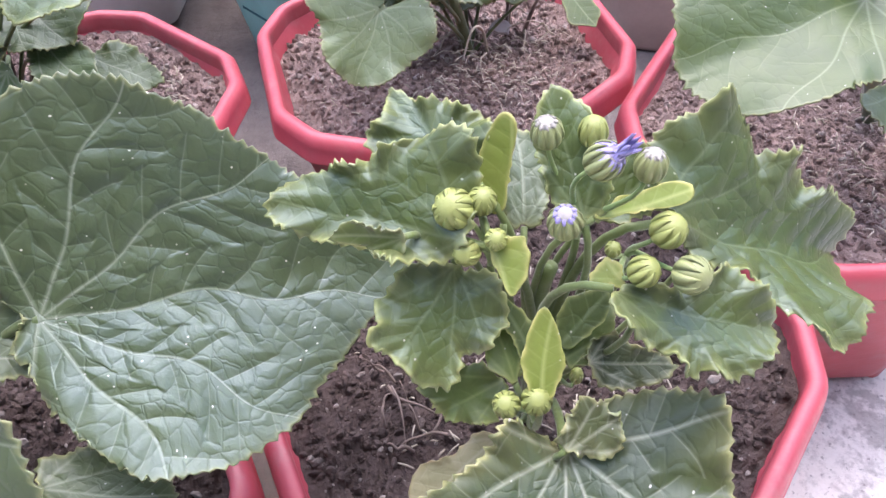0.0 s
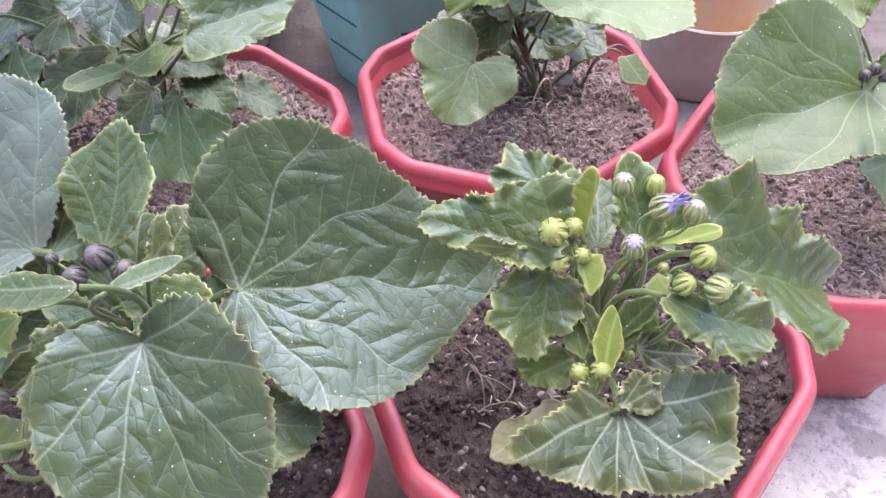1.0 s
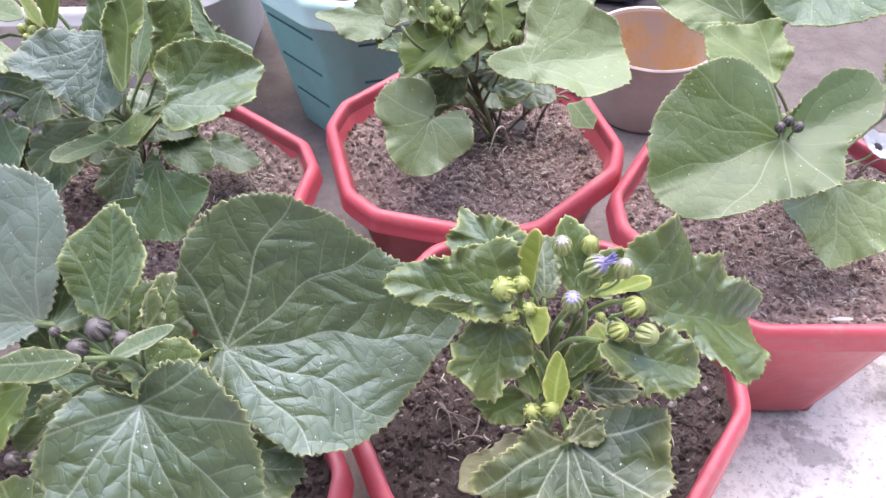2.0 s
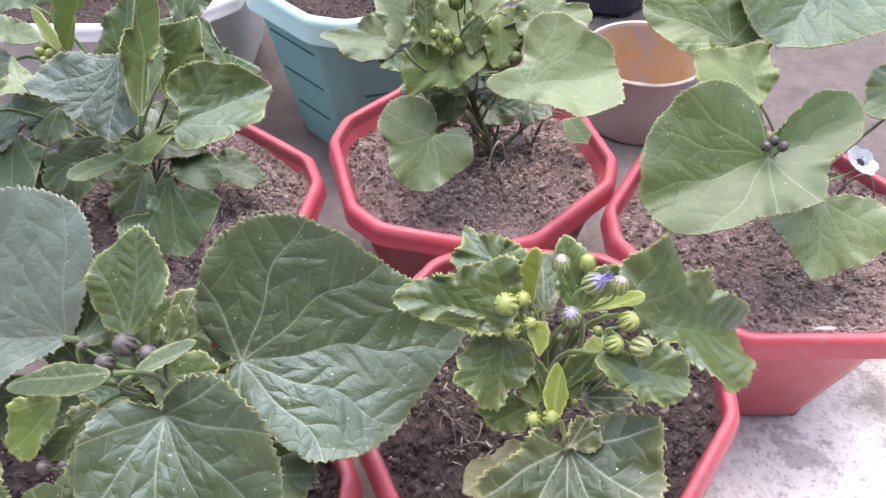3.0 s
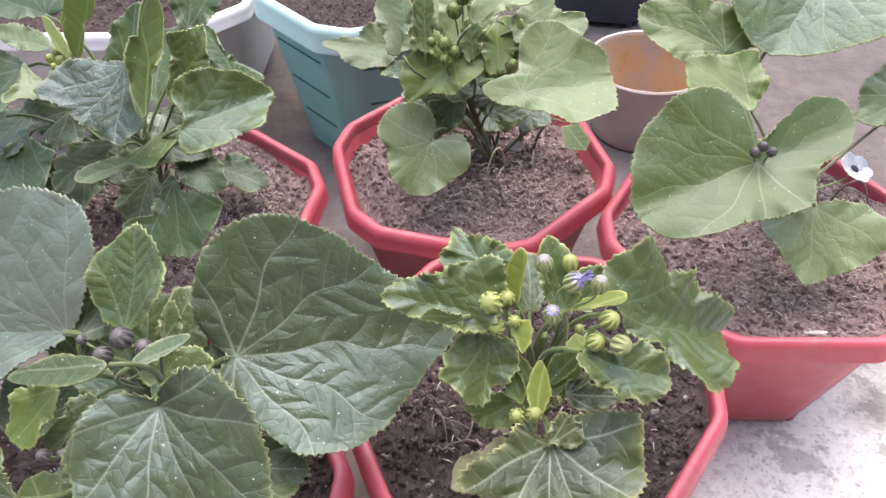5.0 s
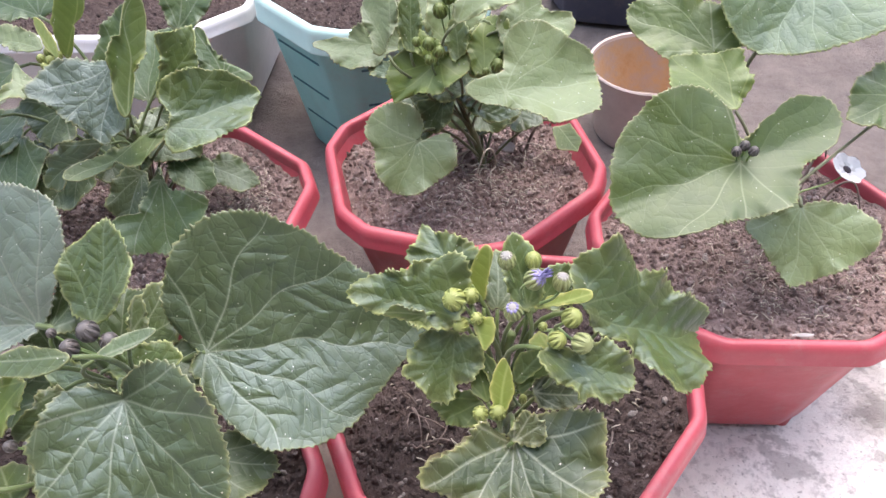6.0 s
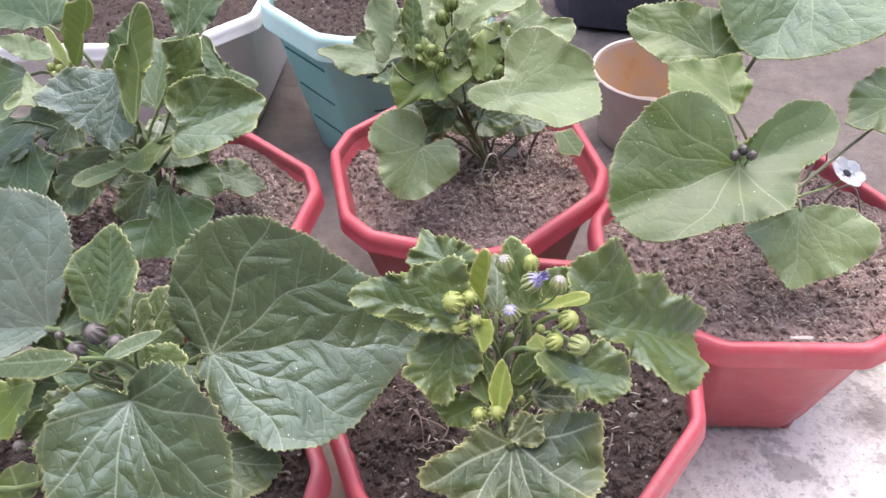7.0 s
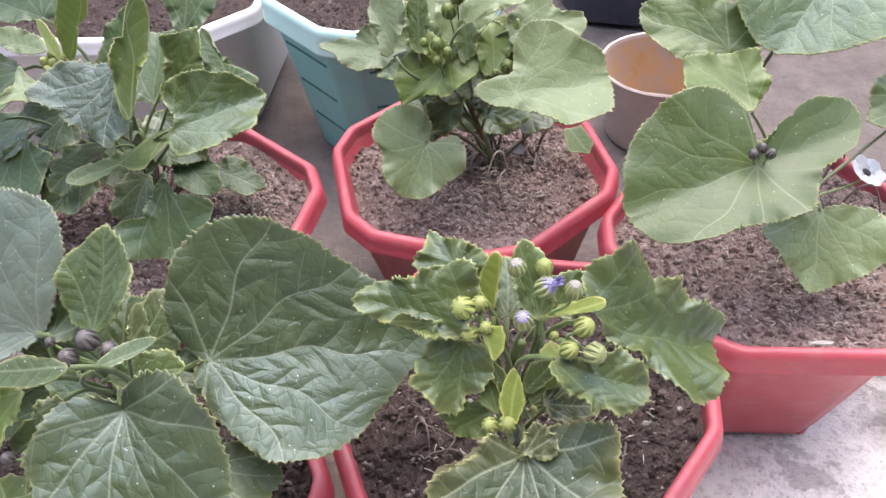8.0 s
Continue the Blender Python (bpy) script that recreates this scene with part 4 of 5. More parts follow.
leaf(broad, "RT", (0.2715, 0.5166, 0.3360), (-128, -25, -18), [86, 78, 73, 70, 72, 73, 72, 70, 67, 63, 58, 52, 43, 26, 12, 24, 37, 48, 56, 64, 72, 79, 84, 86], (0, 0.0, 0.0, 0.3), blade="mid", root=(0.195, 0.470, 0.200))
leaf(broad, "RX", (0.3285, 0.4448, 0.2648), (-150, -8, -25), [41, 37, 29, 29, 30, 28, 25, 25, 27, 29, 28, 28, 31, 37, 33, 31, 30, 28, 26, 27, 29, 30, 32, 35], (0, 0.0, 0.0, 0.1), base=(-11, 5))
leaf(budding, "MZ", (-0.0224, 0.1726, 0.3024), (-177, 9, -71), [14, 8, 6, 5, 5, 5, 6, 7, 9, 9, 9, 9, 9, 9, 7, 5, 4, 4, 4, 4, 5, 7, 11, 13], (0, 0.0, 0.0, 0.1), base=(-8, -1), root="short", kind=3, blade="pale")
leaf(budding, "MG", (0.0414, 0.1340, 0.2579), (42, 37, 38), [8, 8, 8, 10, 10, 9, 8, 9, 9, 10, 12, 11, 10, 10, 10, 10, 10, 11, 11, 10, 10, 10, 10, 8], (0, 0.0, 0.0, 0.25), base=(-11, 2), kind=4, blade="deep", root="short")
leaf(young, "LX", (-0.2211, 0.1853, 0.2951), (67, 36, 8), [27, 31, 24, 17, 14, 12, 12, 11, 12, 14, 17, 21, 20, 20, 19, 18, 18, 16, 15, 16, 17, 18, 19, 23], (0, 0.0, 0.0, 0.1), base=(-19, 4), kind=3)
leaf(young, "LY", (-0.1832, 0.1945, 0.2667), (53, 28, 26), [24, 27, 24, 23, 17, 15, 14, 14, 13, 14, 16, 20, 18, 17, 18, 19, 18, 19, 19, 17, 17, 18, 20, 21], (0, 0.0, 0.0, 0.1), base=(-17, 3), kind=3)
leaf(young, "LZ", (-0.2618, 0.1650, 0.2342), (176, -11, -31), [43, 40, 35, 30, 27, 24, 23, 24, 26, 26, 28, 32, 31, 33, 28, 22, 20, 19, 19, 20, 22, 27, 36, 42], (0, 0.0, 0.0, 0.1), base=(-32, -7), kind=0)
leaf(young, "LW", (-0.2289, 0.1389, 0.2212), (-111, -24, -3), [37, 34, 32, 26, 23, 22, 19, 19, 20, 22, 22, 24, 27, 30, 25, 22, 19, 18, 19, 20, 22, 26, 31, 33], (0, 0.0, 0.0, 0.1), base=(-26, -0), kind=3)
leaf(young, "LV", (-0.1645, 0.1753, 0.2517), (25, -1, 26), [22, 20, 21, 21, 17, 15, 14, 13, 13, 14, 15, 19, 16, 15, 15, 15, 15, 14, 15, 16, 19, 18, 18, 20], (0, 0.0, 0.0, 0.1), base=(-16, 0), kind=3)
leaf(leafy, "PM", (-0.2828, 0.3750, 0.3064), (-92, -35, 5), [24, 30, 38, 38, 42, 38, 31, 28, 27, 30, 34, 34, 32, 33, 35, 38, 40, 40, 40, 28, 23, 21, 20, 21], (0, 0.0, 0.0, 0.22), base=(-27, 15), kind=0, blade="sky_sheen", curls=((90, 40, 6), (270, 40, 5)))
leaf(leafy, "PC", (-0.2335, 0.3600, 0.3468), (81, 54, 28), [47, 21, 20, 17, 15, 14, 13, 13, 13, 15, 19, 26, 38, 19, 8, 7, 7, 7, 7, 8, 11, 14, 21, 37], (0, 0.0, 0.0, 0.1), base=(-38, -1), kind=1, blade="pale", curls=((75, 50, 10), (265, 50, 7)))
leaf(leafy, "PB", (-0.2692, 0.4300, 0.3312), (70, 61, 5), [24, 22, 19, 18, 18, 19, 20, 21, 24, 31, 29, 25, 19, 11, 9, 8, 8, 8, 9, 13, 24, 26, 29, 25], (0, 0.0, 0.0, 0.2), base=(-23, 4), blade="grey")
leaf(leafy, "PA", (-0.2427, 0.5000, 0.3233), (69, 50, 22), [27, 26, 27, 30, 37, 29, 25, 22, 21, 21, 22, 24, 22, 21, 22, 20, 18, 18, 20, 23, 30, 37, 36, 29], (0, 0.0, 0.0, 0.2), base=(-23, 2), blade="grey")
leaf(leafy, "PE", (-0.2434, 0.4500, 0.2951), (43, 52, 47), [32, 28, 26, 26, 25, 17, 13, 12, 12, 14, 19, 28, 35, 34, 20, 15, 14, 14, 16, 19, 19, 19, 20, 26], (0, 0.0, 0.0, 0.3), base=(-35, -2), kind=3, blade="mid")
leaf(leafy, "PF", (-0.2185, 0.4687, 0.2855), (127, 46, -16), [31, 31, 28, 19, 15, 13, 13, 13, 12, 12, 12, 14, 17, 24, 28, 34, 12, 8, 7, 6, 6, 7, 9, 12], (0, 0.0, 0.0, 0.1), base=(-14, -2), kind=3)
leaf(leafy, "PR", (-0.2099, 0.4000, 0.2813), (29, 9, 34), [48, 41, 37, 35, 33, 34, 33, 34, 36, 36, 29, 25, 28, 37, 39, 38, 34, 30, 27, 28, 32, 37, 38, 41], (0, 0.0, 0.0, 0.42), base=(-32, 0), kind=3, blade="mid", curls=((60, 40, 5),))
leaf(leafy, "PU", (-0.2736, 0.3650, 0.2622), (-142, -12, -24), [32, 14, 9, 7, 6, 7, 10, 17, 23, 24, 29, 36, 48, 19, 12, 9, 8, 8, 8, 9, 11, 16, 25, 43], (0, 0.0, 0.0, 0.12), base=(-48, -4), kind=1, blade="pale", curls=((90, 40, 6),))
# PD and PG: dark blade stands in for the shadow on these leaves
leaf(leafy, "PD", (-0.3319, 0.3850, 0.2406), (-164, -24, -42), [23, 27, 26, 24, 20, 9, 7, 7, 8, 9, 13, 25, 39, 27, 21, 19, 17, 14, 13, 13, 14, 16, 18, 19], (0, 0.0, 0.0, 0.15), base=(-44, 6), blade="dark")
leaf(leafy, "PG", (-0.3612, 0.4300, 0.2500), (-171, -15, -37), [18, 17, 17, 17, 19, 21, 24, 24, 27, 32, 29, 23, 19, 17, 16, 17, 18, 20, 26, 27, 31, 37, 27, 22], (0, 0.0, 0.0, 0.1), base=(-15, -7), blade="dark")
leaf(leafy, "PL", (-0.3988, 0.4200, 0.2911), (-143, -24, -20), [40, 48, 42, 39, 34, 32, 31, 28, 28, 29, 33, 36, 35, 33, 31, 30, 31, 33, 31, 28, 28, 29, 30, 33], (0, 0.0, 0.0, 0.35), base=(-35, 10), kind=3, blade="grey")
leaf(leafy, "PW", (-0.2446, 0.3500, 0.2135), (-81, -41, 0), [30, 32, 30, 29, 31, 33, 36, 40, 32, 28, 26, 25, 37, 31, 24, 21, 19, 19, 38, 40, 44, 38, 33, 30], (0, 0.0, 0.0, 0.25), base=(-30, 0), blade="grey", curls=((60, 30, 5), (300, 30, 5)))
leaf(leafy, "PT", (-0.2226, 0.4397, 0.1912), (-16, -11, 15), [33, 28, 22, 20, 17, 17, 17, 19, 19, 18, 18, 19, 23, 23, 19, 18, 17, 16, 15, 16, 18, 22, 26, 28], (0, 0.0, 0.0, 0.1), base=(-24, 1), blade="dark")
leaf(leafy, "PO", (-0.3819, 0.3976, 0.2310), (-90, -30, 3), [32, 31, 32, 33, 27, 24, 25, 29, 25, 22, 21, 22, 24, 29, 25, 23, 22, 23, 26, 26, 28, 31, 31, 31], (0, 0.0, 0.0, 0.1), base=(-26, -1), blade="grey")
leaf(leafy, "PP", (-0.2505, 0.4266, 0.2070), (-40, -20, 14), [30, 33, 26, 23, 20, 17, 15, 15, 16, 18, 19, 21, 26, 23, 19, 17, 17, 17, 19, 19, 19, 21, 25, 29], (0, 0.0, 0.0, 0.1), base=(-25, 1))
leaf(leafy, "PQ", (-0.3942, 0.4036, 0.2186), (-153, -17, -18), [47, 43, 42, 44, 42, 41, 43, 40, 37, 37, 36, 35, 37, 39, 34, 32, 31, 30, 32, 36, 38, 43, 48, 49], (0, 0.0, 0.0, 0.1), base=(-33, -13))
leaf(leafy, "PN", (-0.4047, 0.4279, 0.2427), (-137, -21, -13), [30, 30, 31, 28, 28, 29, 26, 24, 23, 22, 22, 23, 27, 25, 23, 22, 22, 22, 23, 26, 28, 29, 32, 33], (0, 0.0, 0.0, 0.1), base=(-25, -1))
leaf(leafy, "PK", (-0.3745, 0.4781, 0.3387), (160, 5, -31), [49, 49, 42, 39, 30, 24, 21, 20, 20, 22, 25, 33, 44, 41, 38, 37, 31, 28, 27, 29, 31, 32, 35, 43], (0, 0.0, 0.0, 0.1), base=(-28, 9))
leaf(leafy, "PI", (-0.3665, 0.4400, 0.3237), (158, 6, -30), [33, 24, 15, 11, 9, 9, 8, 9, 10, 13, 16, 23, 33, 25, 19, 14, 12, 11, 10, 11, 12, 14, 17, 21], (0, 0.0, 0.0, 0.1), base=(-34, 1), kind=1, blade="silver")
leaf(leafy, "PJ", (-0.3123, 0.4337, 0.3385), (60, 54, 44), [29, 24, 23, 17, 14, 12, 12, 12, 11, 12, 14, 16, 23, 26, 14, 9, 7, 6, 5, 5, 7, 13, 19, 26], (0, 0.0, 0.0, 0.1), base=(-23, -4), kind=2, blade="lime")
leaf(leafy, "PH", (-0.3252, 0.4201, 0.3328), (132, 28, -45), [23, 14, 8, 6, 5, 5, 5, 5, 6, 7, 9, 12, 19, 14, 11, 8, 7, 6, 6, 6, 6, 7, 10, 16], (0, 0.0, 0.0, 0.1), base=(-16, 2), kind=2)
leaf(tall, "CL", (-0.0950, 0.5100, 0.2778), (171, -1, -35), [52, 36, 33, 29, 27, 27, 24, 22, 22, 23, 23, 25, 30, 33, 36, 42, 43, 37, 29, 19, 20, 22, 23, 24], (0, 0.0, 0.0, 0.2), base=(-32, 1), kind=3)
leaf(tall, "CQ", (-0.0741, 0.4716, 0.3180), (118, 37, -34), [30, 28, 24, 19, 16, 15, 14, 14, 15, 18, 25, 24, 18, 16, 15, 14, 14, 15, 18, 20, 22, 25, 26, 28], (0, 0.0, 0.0, 0.1), base=(-27, 4), kind=3)
leaf(tall, "CM", (-0.0377, 0.4550, 0.2794), (-150, -24, -31), [34, 20, 16, 16, 16, 18, 20, 21, 24, 30, 35, 37, 39, 15, 15, 17, 19, 24, 27, 31, 33, 33, 33, 34], (0, 0.0, 0.0, 0.3), base=(-16, -3), kind=3, blade="lime")
leaf(tall, "CJ", (-0.0510, 0.4736, 0.3155), (94, 59, -4), [34, 23, 18, 13, 11, 10, 10, 11, 11, 12, 14, 19, 22, 22, 15, 11, 10, 9, 10, 10, 11, 13, 18, 25], (0, 0.0, 0.0, 0.1), base=(-23, -0), kind=1, blade="mid")
leaf(tall, "CI", (0.0093, 0.4750, 0.2907), (96, 58, -2), [25, 22, 20, 20, 17, 16, 16, 17, 18, 20, 23, 22, 23, 22, 22, 21, 18, 17, 17, 19, 18, 19, 22, 23], (0, 0.0, 0.0, 0.35), base=(-22, 1), kind=3, blade="mid")
leaf(tall, "CR", (0.0537, 0.4300, 0.2928), (14, 1, 31), [46, 47, 44, 36, 40, 43, 45, 44, 42, 35, 31, 32, 59, 52, 39, 34, 33, 36, 42, 43, 46, 51, 49, 48], (0, 0.0, 0.0, 0.25), base=(-30, -8), kind=3, curls=((70, 35, 5), (300, 35, 5)))
leaf(tall, "CB", (0.0468, 0.4900, 0.3097), (16, 3, 31), [35, 20, 18, 19, 22, 25, 25, 25, 23, 22, 23, 26, 29, 29, 32, 16, 11, 9, 10, 13, 21, 32, 35, 37], (0, 0.0, 0.0, 0.25), base=(-28, -3), kind=3)
leaf(tall, "CK", (0.0112, 0.4691, 0.3394), (38, 20, 32), [34, 30, 22, 19, 17, 16, 15, 15, 17, 19, 25, 29, 30, 18, 13, 11, 10, 10, 11, 13, 16, 24, 32, 38], (0, 0.0, 0.0, 0.1), base=(-33, -1), kind=3)
leaf(tall, "CH", (-0.0587, 0.4300, 0.2163), (-109, -39, -12), [33, 34, 35, 36, 37, 40, 47, 45, 44, 41, 21, 32, 39, 47, 47, 47, 43, 36, 28, 25, 25, 27, 29, 30], (0, 0.0, 0.0, 0.15), base=(-16, 7), kind=3, curls=((330, 40, 4),))
leaf(tall, "CD", (-0.0393, 0.4861, 0.2251), (-122, -27, -16), [27, 29, 23, 19, 17, 17, 14, 13, 13, 14, 16, 20, 18, 17, 16, 17, 20, 25, 20, 16, 14, 13, 13, 15], (0, 0.0, 0.0, 0.1), base=(-17, 3), kind=3, blade="mid")
leaf(tall, "CS", (0.0842, 0.5115, 0.1804), (-43, -30, 13), [19, 17, 17, 16, 13, 12, 12, 12, 14, 12, 11, 11, 12, 14, 13, 12, 11, 11, 12, 15, 16, 15, 15, 16], (0, 0.0, 0.0, 0.1), base=(-15, 1), kind=2, blade="pale")
leaf(tall, "CE", (-0.0784, 0.4875, 0.2652), (158, 0, -32), [16, 13, 13, 11, 9, 8, 7, 8, 8, 10, 14, 11, 10, 9, 9, 9, 11, 10, 10, 10, 11, 12, 12, 14], (0, 0.0, 0.0, 0.1), base=(-9, 2), kind=3, blade="mid")
leaf(tall, "CF", (-0.0126, 0.4690, 0.3023), (105, 57, -13), [19, 17, 14, 12, 11, 10, 10, 9, 10, 11, 14, 16, 13, 12, 11, 10, 9, 9, 9, 10, 12, 14, 16, 20], (0, 0.0, 0.0, 0.1), base=(-17, 1), kind=3, blade="mid")
leaf(tall, "CN", (0.0071, 0.4836, 0.2343), (-23, -19, 25), [28, 34, 24, 20, 16, 14, 13, 13, 14, 16, 18, 19, 21, 24, 18, 15, 14, 14, 15, 14, 14, 16, 18, 24], (0, 0.0, 0.0, 0.1), base=(-23, -4), kind=3, blade="mid")
leaf(budding, "MY", (0.0564, 0.2039, 0.2911), (28, 25, 39), [17, 17, 17, 16, 15, 14, 14, 14, 12, 12, 12, 12, 14, 14, 12, 12, 12, 11, 12, 13, 16, 16, 16, 18], (0, 0.0, 0.0, 0.1), base=(-14, -2), kind=3)
leaf(budding, "MX", (0.0400, 0.1695, 0.2641), (35, 35, 31), [15, 12, 10, 9, 9, 8, 7, 7, 7, 7, 8, 10, 10, 10, 9, 7, 6, 6, 6, 6, 7, 9, 11, 13], (0, 0.0, 0.0, 0.1), base=(-11, -1), kind=2, blade="mid", root="short")
leaf(budding, "MJ", (0.0216, 0.1661, 0.2634), (130, 41, -22), [15, 13, 8, 6, 5, 4, 4, 4, 5, 6, 9, 9, 9, 10, 8, 7, 6, 6, 5, 5, 5, 6, 8, 10], (0, 0.0, 0.0, 0.1), base=(-9, 1), kind=2, blade="mid", root="short")
leaf(leafy, "PX", (-0.2895, 0.4920, 0.2647), (95, 37, -3), [39, 42, 41, 39, 39, 42, 45, 42, 43, 36, 32, 30, 30, 28, 29, 32, 38, 40, 43, 45, 44, 46, 43, 40], (0, 0.0, 0.0, 0.1), base=(-28, 1))
leaf(leafy, "PY", (-0.2659, 0.4472, 0.2308), (-34, -23, 21), [35, 34, 36, 37, 33, 31, 31, 29, 25, 23, 23, 25, 29, 30, 28, 28, 30, 30, 29, 31, 33, 31, 31, 33], (0, 0.0, 0.0, 0.1), base=(-23, 1), blade="dark")
# PZ: shadow put into the colour by the dark blade
leaf(leafy, "PZ", (-0.3155, 0.4413, 0.2219), (-68, -29, 11), [42, 41, 42, 44, 38, 35, 33, 29, 27, 28, 30, 30, 31, 34, 36, 32, 30, 30, 29, 30, 33, 37, 37, 39], (0, 0.0, 0.0, 0.1), base=(-32, -6), blade="dark")
leaf(young, "LQ", (-0.2089, 0.1922, 0.2573), (96, 30, -3), [33, 37, 45, 42, 42, 41, 40, 35, 32, 28, 25, 25, 26, 26, 28, 32, 37, 39, 43, 41, 41, 34, 32, 31], (0, 0.0, 0.0, 0.1), base=(-26, -1))
leaf(young, "LR", (-0.2465, 0.1860, 0.2650), (135, 14, -29), [27, 26, 26, 26, 20, 18, 17, 15, 14, 14, 15, 17, 22, 24, 22, 21, 20, 18, 18, 18, 20, 20, 20, 23], (0, 0.0, 0.0, 0.1), base=(-15, 3), kind=3)
# CX: dark leaf added to fill the shaded space below the crown
leaf(tall, "CX", (0.0020, 0.5281, 0.2028), (-83, -30, 4), [26, 28, 32, 34, 40, 41, 37, 33, 24, 20, 19, 18, 19, 22, 25, 29, 38, 40, 36, 34, 35, 32, 27, 26], (0, 0.0, 0.0, 0.1), base=(-18, 3), blade="dark", kind=3)
leaf(tall, "CY", (0.0119, 0.4707, 0.2956), (84, 41, 4), [29, 25, 20, 18, 17, 17, 19, 18, 17, 18, 21, 23, 22, 22, 17, 13, 11, 11, 13, 17, 22, 24, 28, 28], (0, 0.0, 0.0, 0.1), base=(-21, 1), kind=3, blade="lime")
leaf(tall, "CZ", (-0.0475, 0.4947, 0.2799), (98, 37, -5), [26, 27, 22, 20, 20, 19, 17, 16, 17, 19, 17, 17, 18, 20, 22, 18, 17, 16, 17, 18, 19, 20, 24, 27], (0, 0.0, 0.0, 0.1), base=(-20, 2), blade="mid", kind=3)
leaf(tall, "CU", (0.0011, 0.5488, 0.1940), (-91, -24, -0), [39, 37, 37, 40, 37, 35, 35, 38, 33, 31, 31, 33, 30, 30, 31, 35, 42, 36, 33, 33, 36, 36, 35, 36], (0, 0.0, 0.0, 0.1), base=(-15, 0), blade="dark", kind=3)
leaf(tall, "CV", (0.0385, 0.5403, 0.1970), (-71, -23, 7), [29, 31, 34, 27, 23, 22, 23, 25, 21, 20, 20, 22, 26, 29, 24, 22, 21, 22, 24, 22, 22, 24, 27, 30], (0, 0.0, 0.0, 0.1), base=(-18, -1), blade="dark", kind=3)
leaf(tall, "CW", (-0.0521, 0.5279, 0.2026), (-113, -22, -9), [26, 26, 27, 30, 26, 25, 26, 27, 23, 22, 22, 23, 24, 22, 21, 21, 23, 28, 29, 26, 25, 25, 28, 28], (0, 0.0, 0.0, 0.1), base=(-14, 0), blade="dark", kind=3)
leaf(tall, "CT", (-0.0248, 0.4916, 0.2507), (90, 30, 0), [27, 26, 24, 25, 27, 33, 31, 31, 26, 21, 19, 19, 18, 18, 19, 21, 27, 34, 31, 30, 30, 26, 24, 25], (0, 0.0, 0.0, 0.1), base=(-13, 2), kind=3, blade="mid")
leaf(tall, "CG", (-0.0361, 0.5310, 0.2898), (90, 37, -0), [32, 30, 31, 32, 28, 28, 29, 25, 23, 22, 23, 26, 24, 23, 24, 27, 26, 26, 27, 30, 28, 28, 30, 35], (0, 0.0, 0.0, 0.1), base=(-23, 1), kind=3)
leaf(leafy, "PS", (-0.3414, 0.3928, 0.2183), (-120, -27, -15), [28, 27, 28, 29, 26, 25, 26, 27, 24, 22, 23, 22, 20, 19, 20, 22, 23, 24, 28, 28, 26, 27, 29, 31], (0, 0.0, 0.0, 0.1), base=(-21, -0), blade="dark")
leaf(young, "LJ", (-0.1794, 0.1624, 0.2684), (14, 2, 31), [24, 21, 19, 15, 12, 11, 11, 11, 12, 13, 14, 15, 18, 16, 14, 14, 12, 11, 11, 11, 13, 16, 18, 20], (0, 0.0, 0.0, 0.1), base=(-17, 0), kind=3, blade="mid")
leaf(young, "LK", (-0.2171, 0.1542, 0.2640), (160, 5, -31), [20, 19, 15, 13, 12, 10, 9, 9, 10, 11, 13, 14, 15, 16, 11, 9, 8, 8, 9, 9, 10, 11, 14, 20], (0, 0.0, 0.0, 0.1), base=(-15, -3), kind=3, blade="mid")
leaf(leafy, "PV", (-0.3518, 0.4000, 0.3022), (146, 28, -18), [8, 7, 7, 8, 9, 11, 18, 20, 13, 11, 10, 11, 12, 14, 19, 19, 15, 13, 13, 13, 14, 17, 23, 11], (0, 0.0, 0.0, 0.2), base=(-16, -11), kind=1, blade="silver", curls=((90, 50, 5),))
leaf(leafy, "PV2", (-0.4367, 0.4000, 0.2463), (-156, -16, -19), [49, 30, 17, 9, 7, 6, 5, 5, 5, 6, 7, 11, 23, 16, 10, 7, 6, 6, 6, 6, 7, 9, 19, 48], (0, 0.0, 0.0, 0.1), base=(-49, -5), kind=1, blade="lime")
# PN2: added dark leaf where shadow lies under PM and PU
leaf(leafy, "PN2", (-0.2869, 0.3850, 0.2074), (-109, -37, -12), [27, 28, 26, 26, 21, 19, 18, 18, 20, 20, 21, 24, 23, 25, 24, 20, 19, 19, 18, 18, 20, 21, 21, 23], (0, 0.0, 0.0, 0.2), base=(-19, 3), blade="dark")
leaf(tall, "CA", (-0.0166, 0.5200, 0.3027), (84, 49, 5), [31, 32, 31, 28, 27, 25, 24, 25, 29, 31, 31, 29, 28, 28, 25, 24, 24, 25, 28, 33, 32, 32, 34, 33], (0, 0.0, 0.0, 0.2), base=(-28, 1), kind=3, blade="silver")
leaf(tall, "CO", (-0.0343, 0.4620, 0.3023), (119, 54, -24), [8, 15, 13, 12, 12, 13, 13, 12, 11, 11, 11, 13, 14, 13, 14, 16, 12, 10, 9, 9, 8, 7, 6, 7], (0, 0.0, 0.0, 0.2), base=(-13, 3), kind=3, blade="lime")
leaf(tall, "CP", (-0.0352, 0.4700, 0.2303), (-130, -42, -29), [15, 15, 15, 15, 13, 13, 14, 16, 17, 18, 21, 23, 18, 16, 15, 15, 16, 19, 17, 14, 13, 12, 12, 14], (0, 0.0, 0.0, 0.15), base=(-17, 0), kind=3, blade="mid")
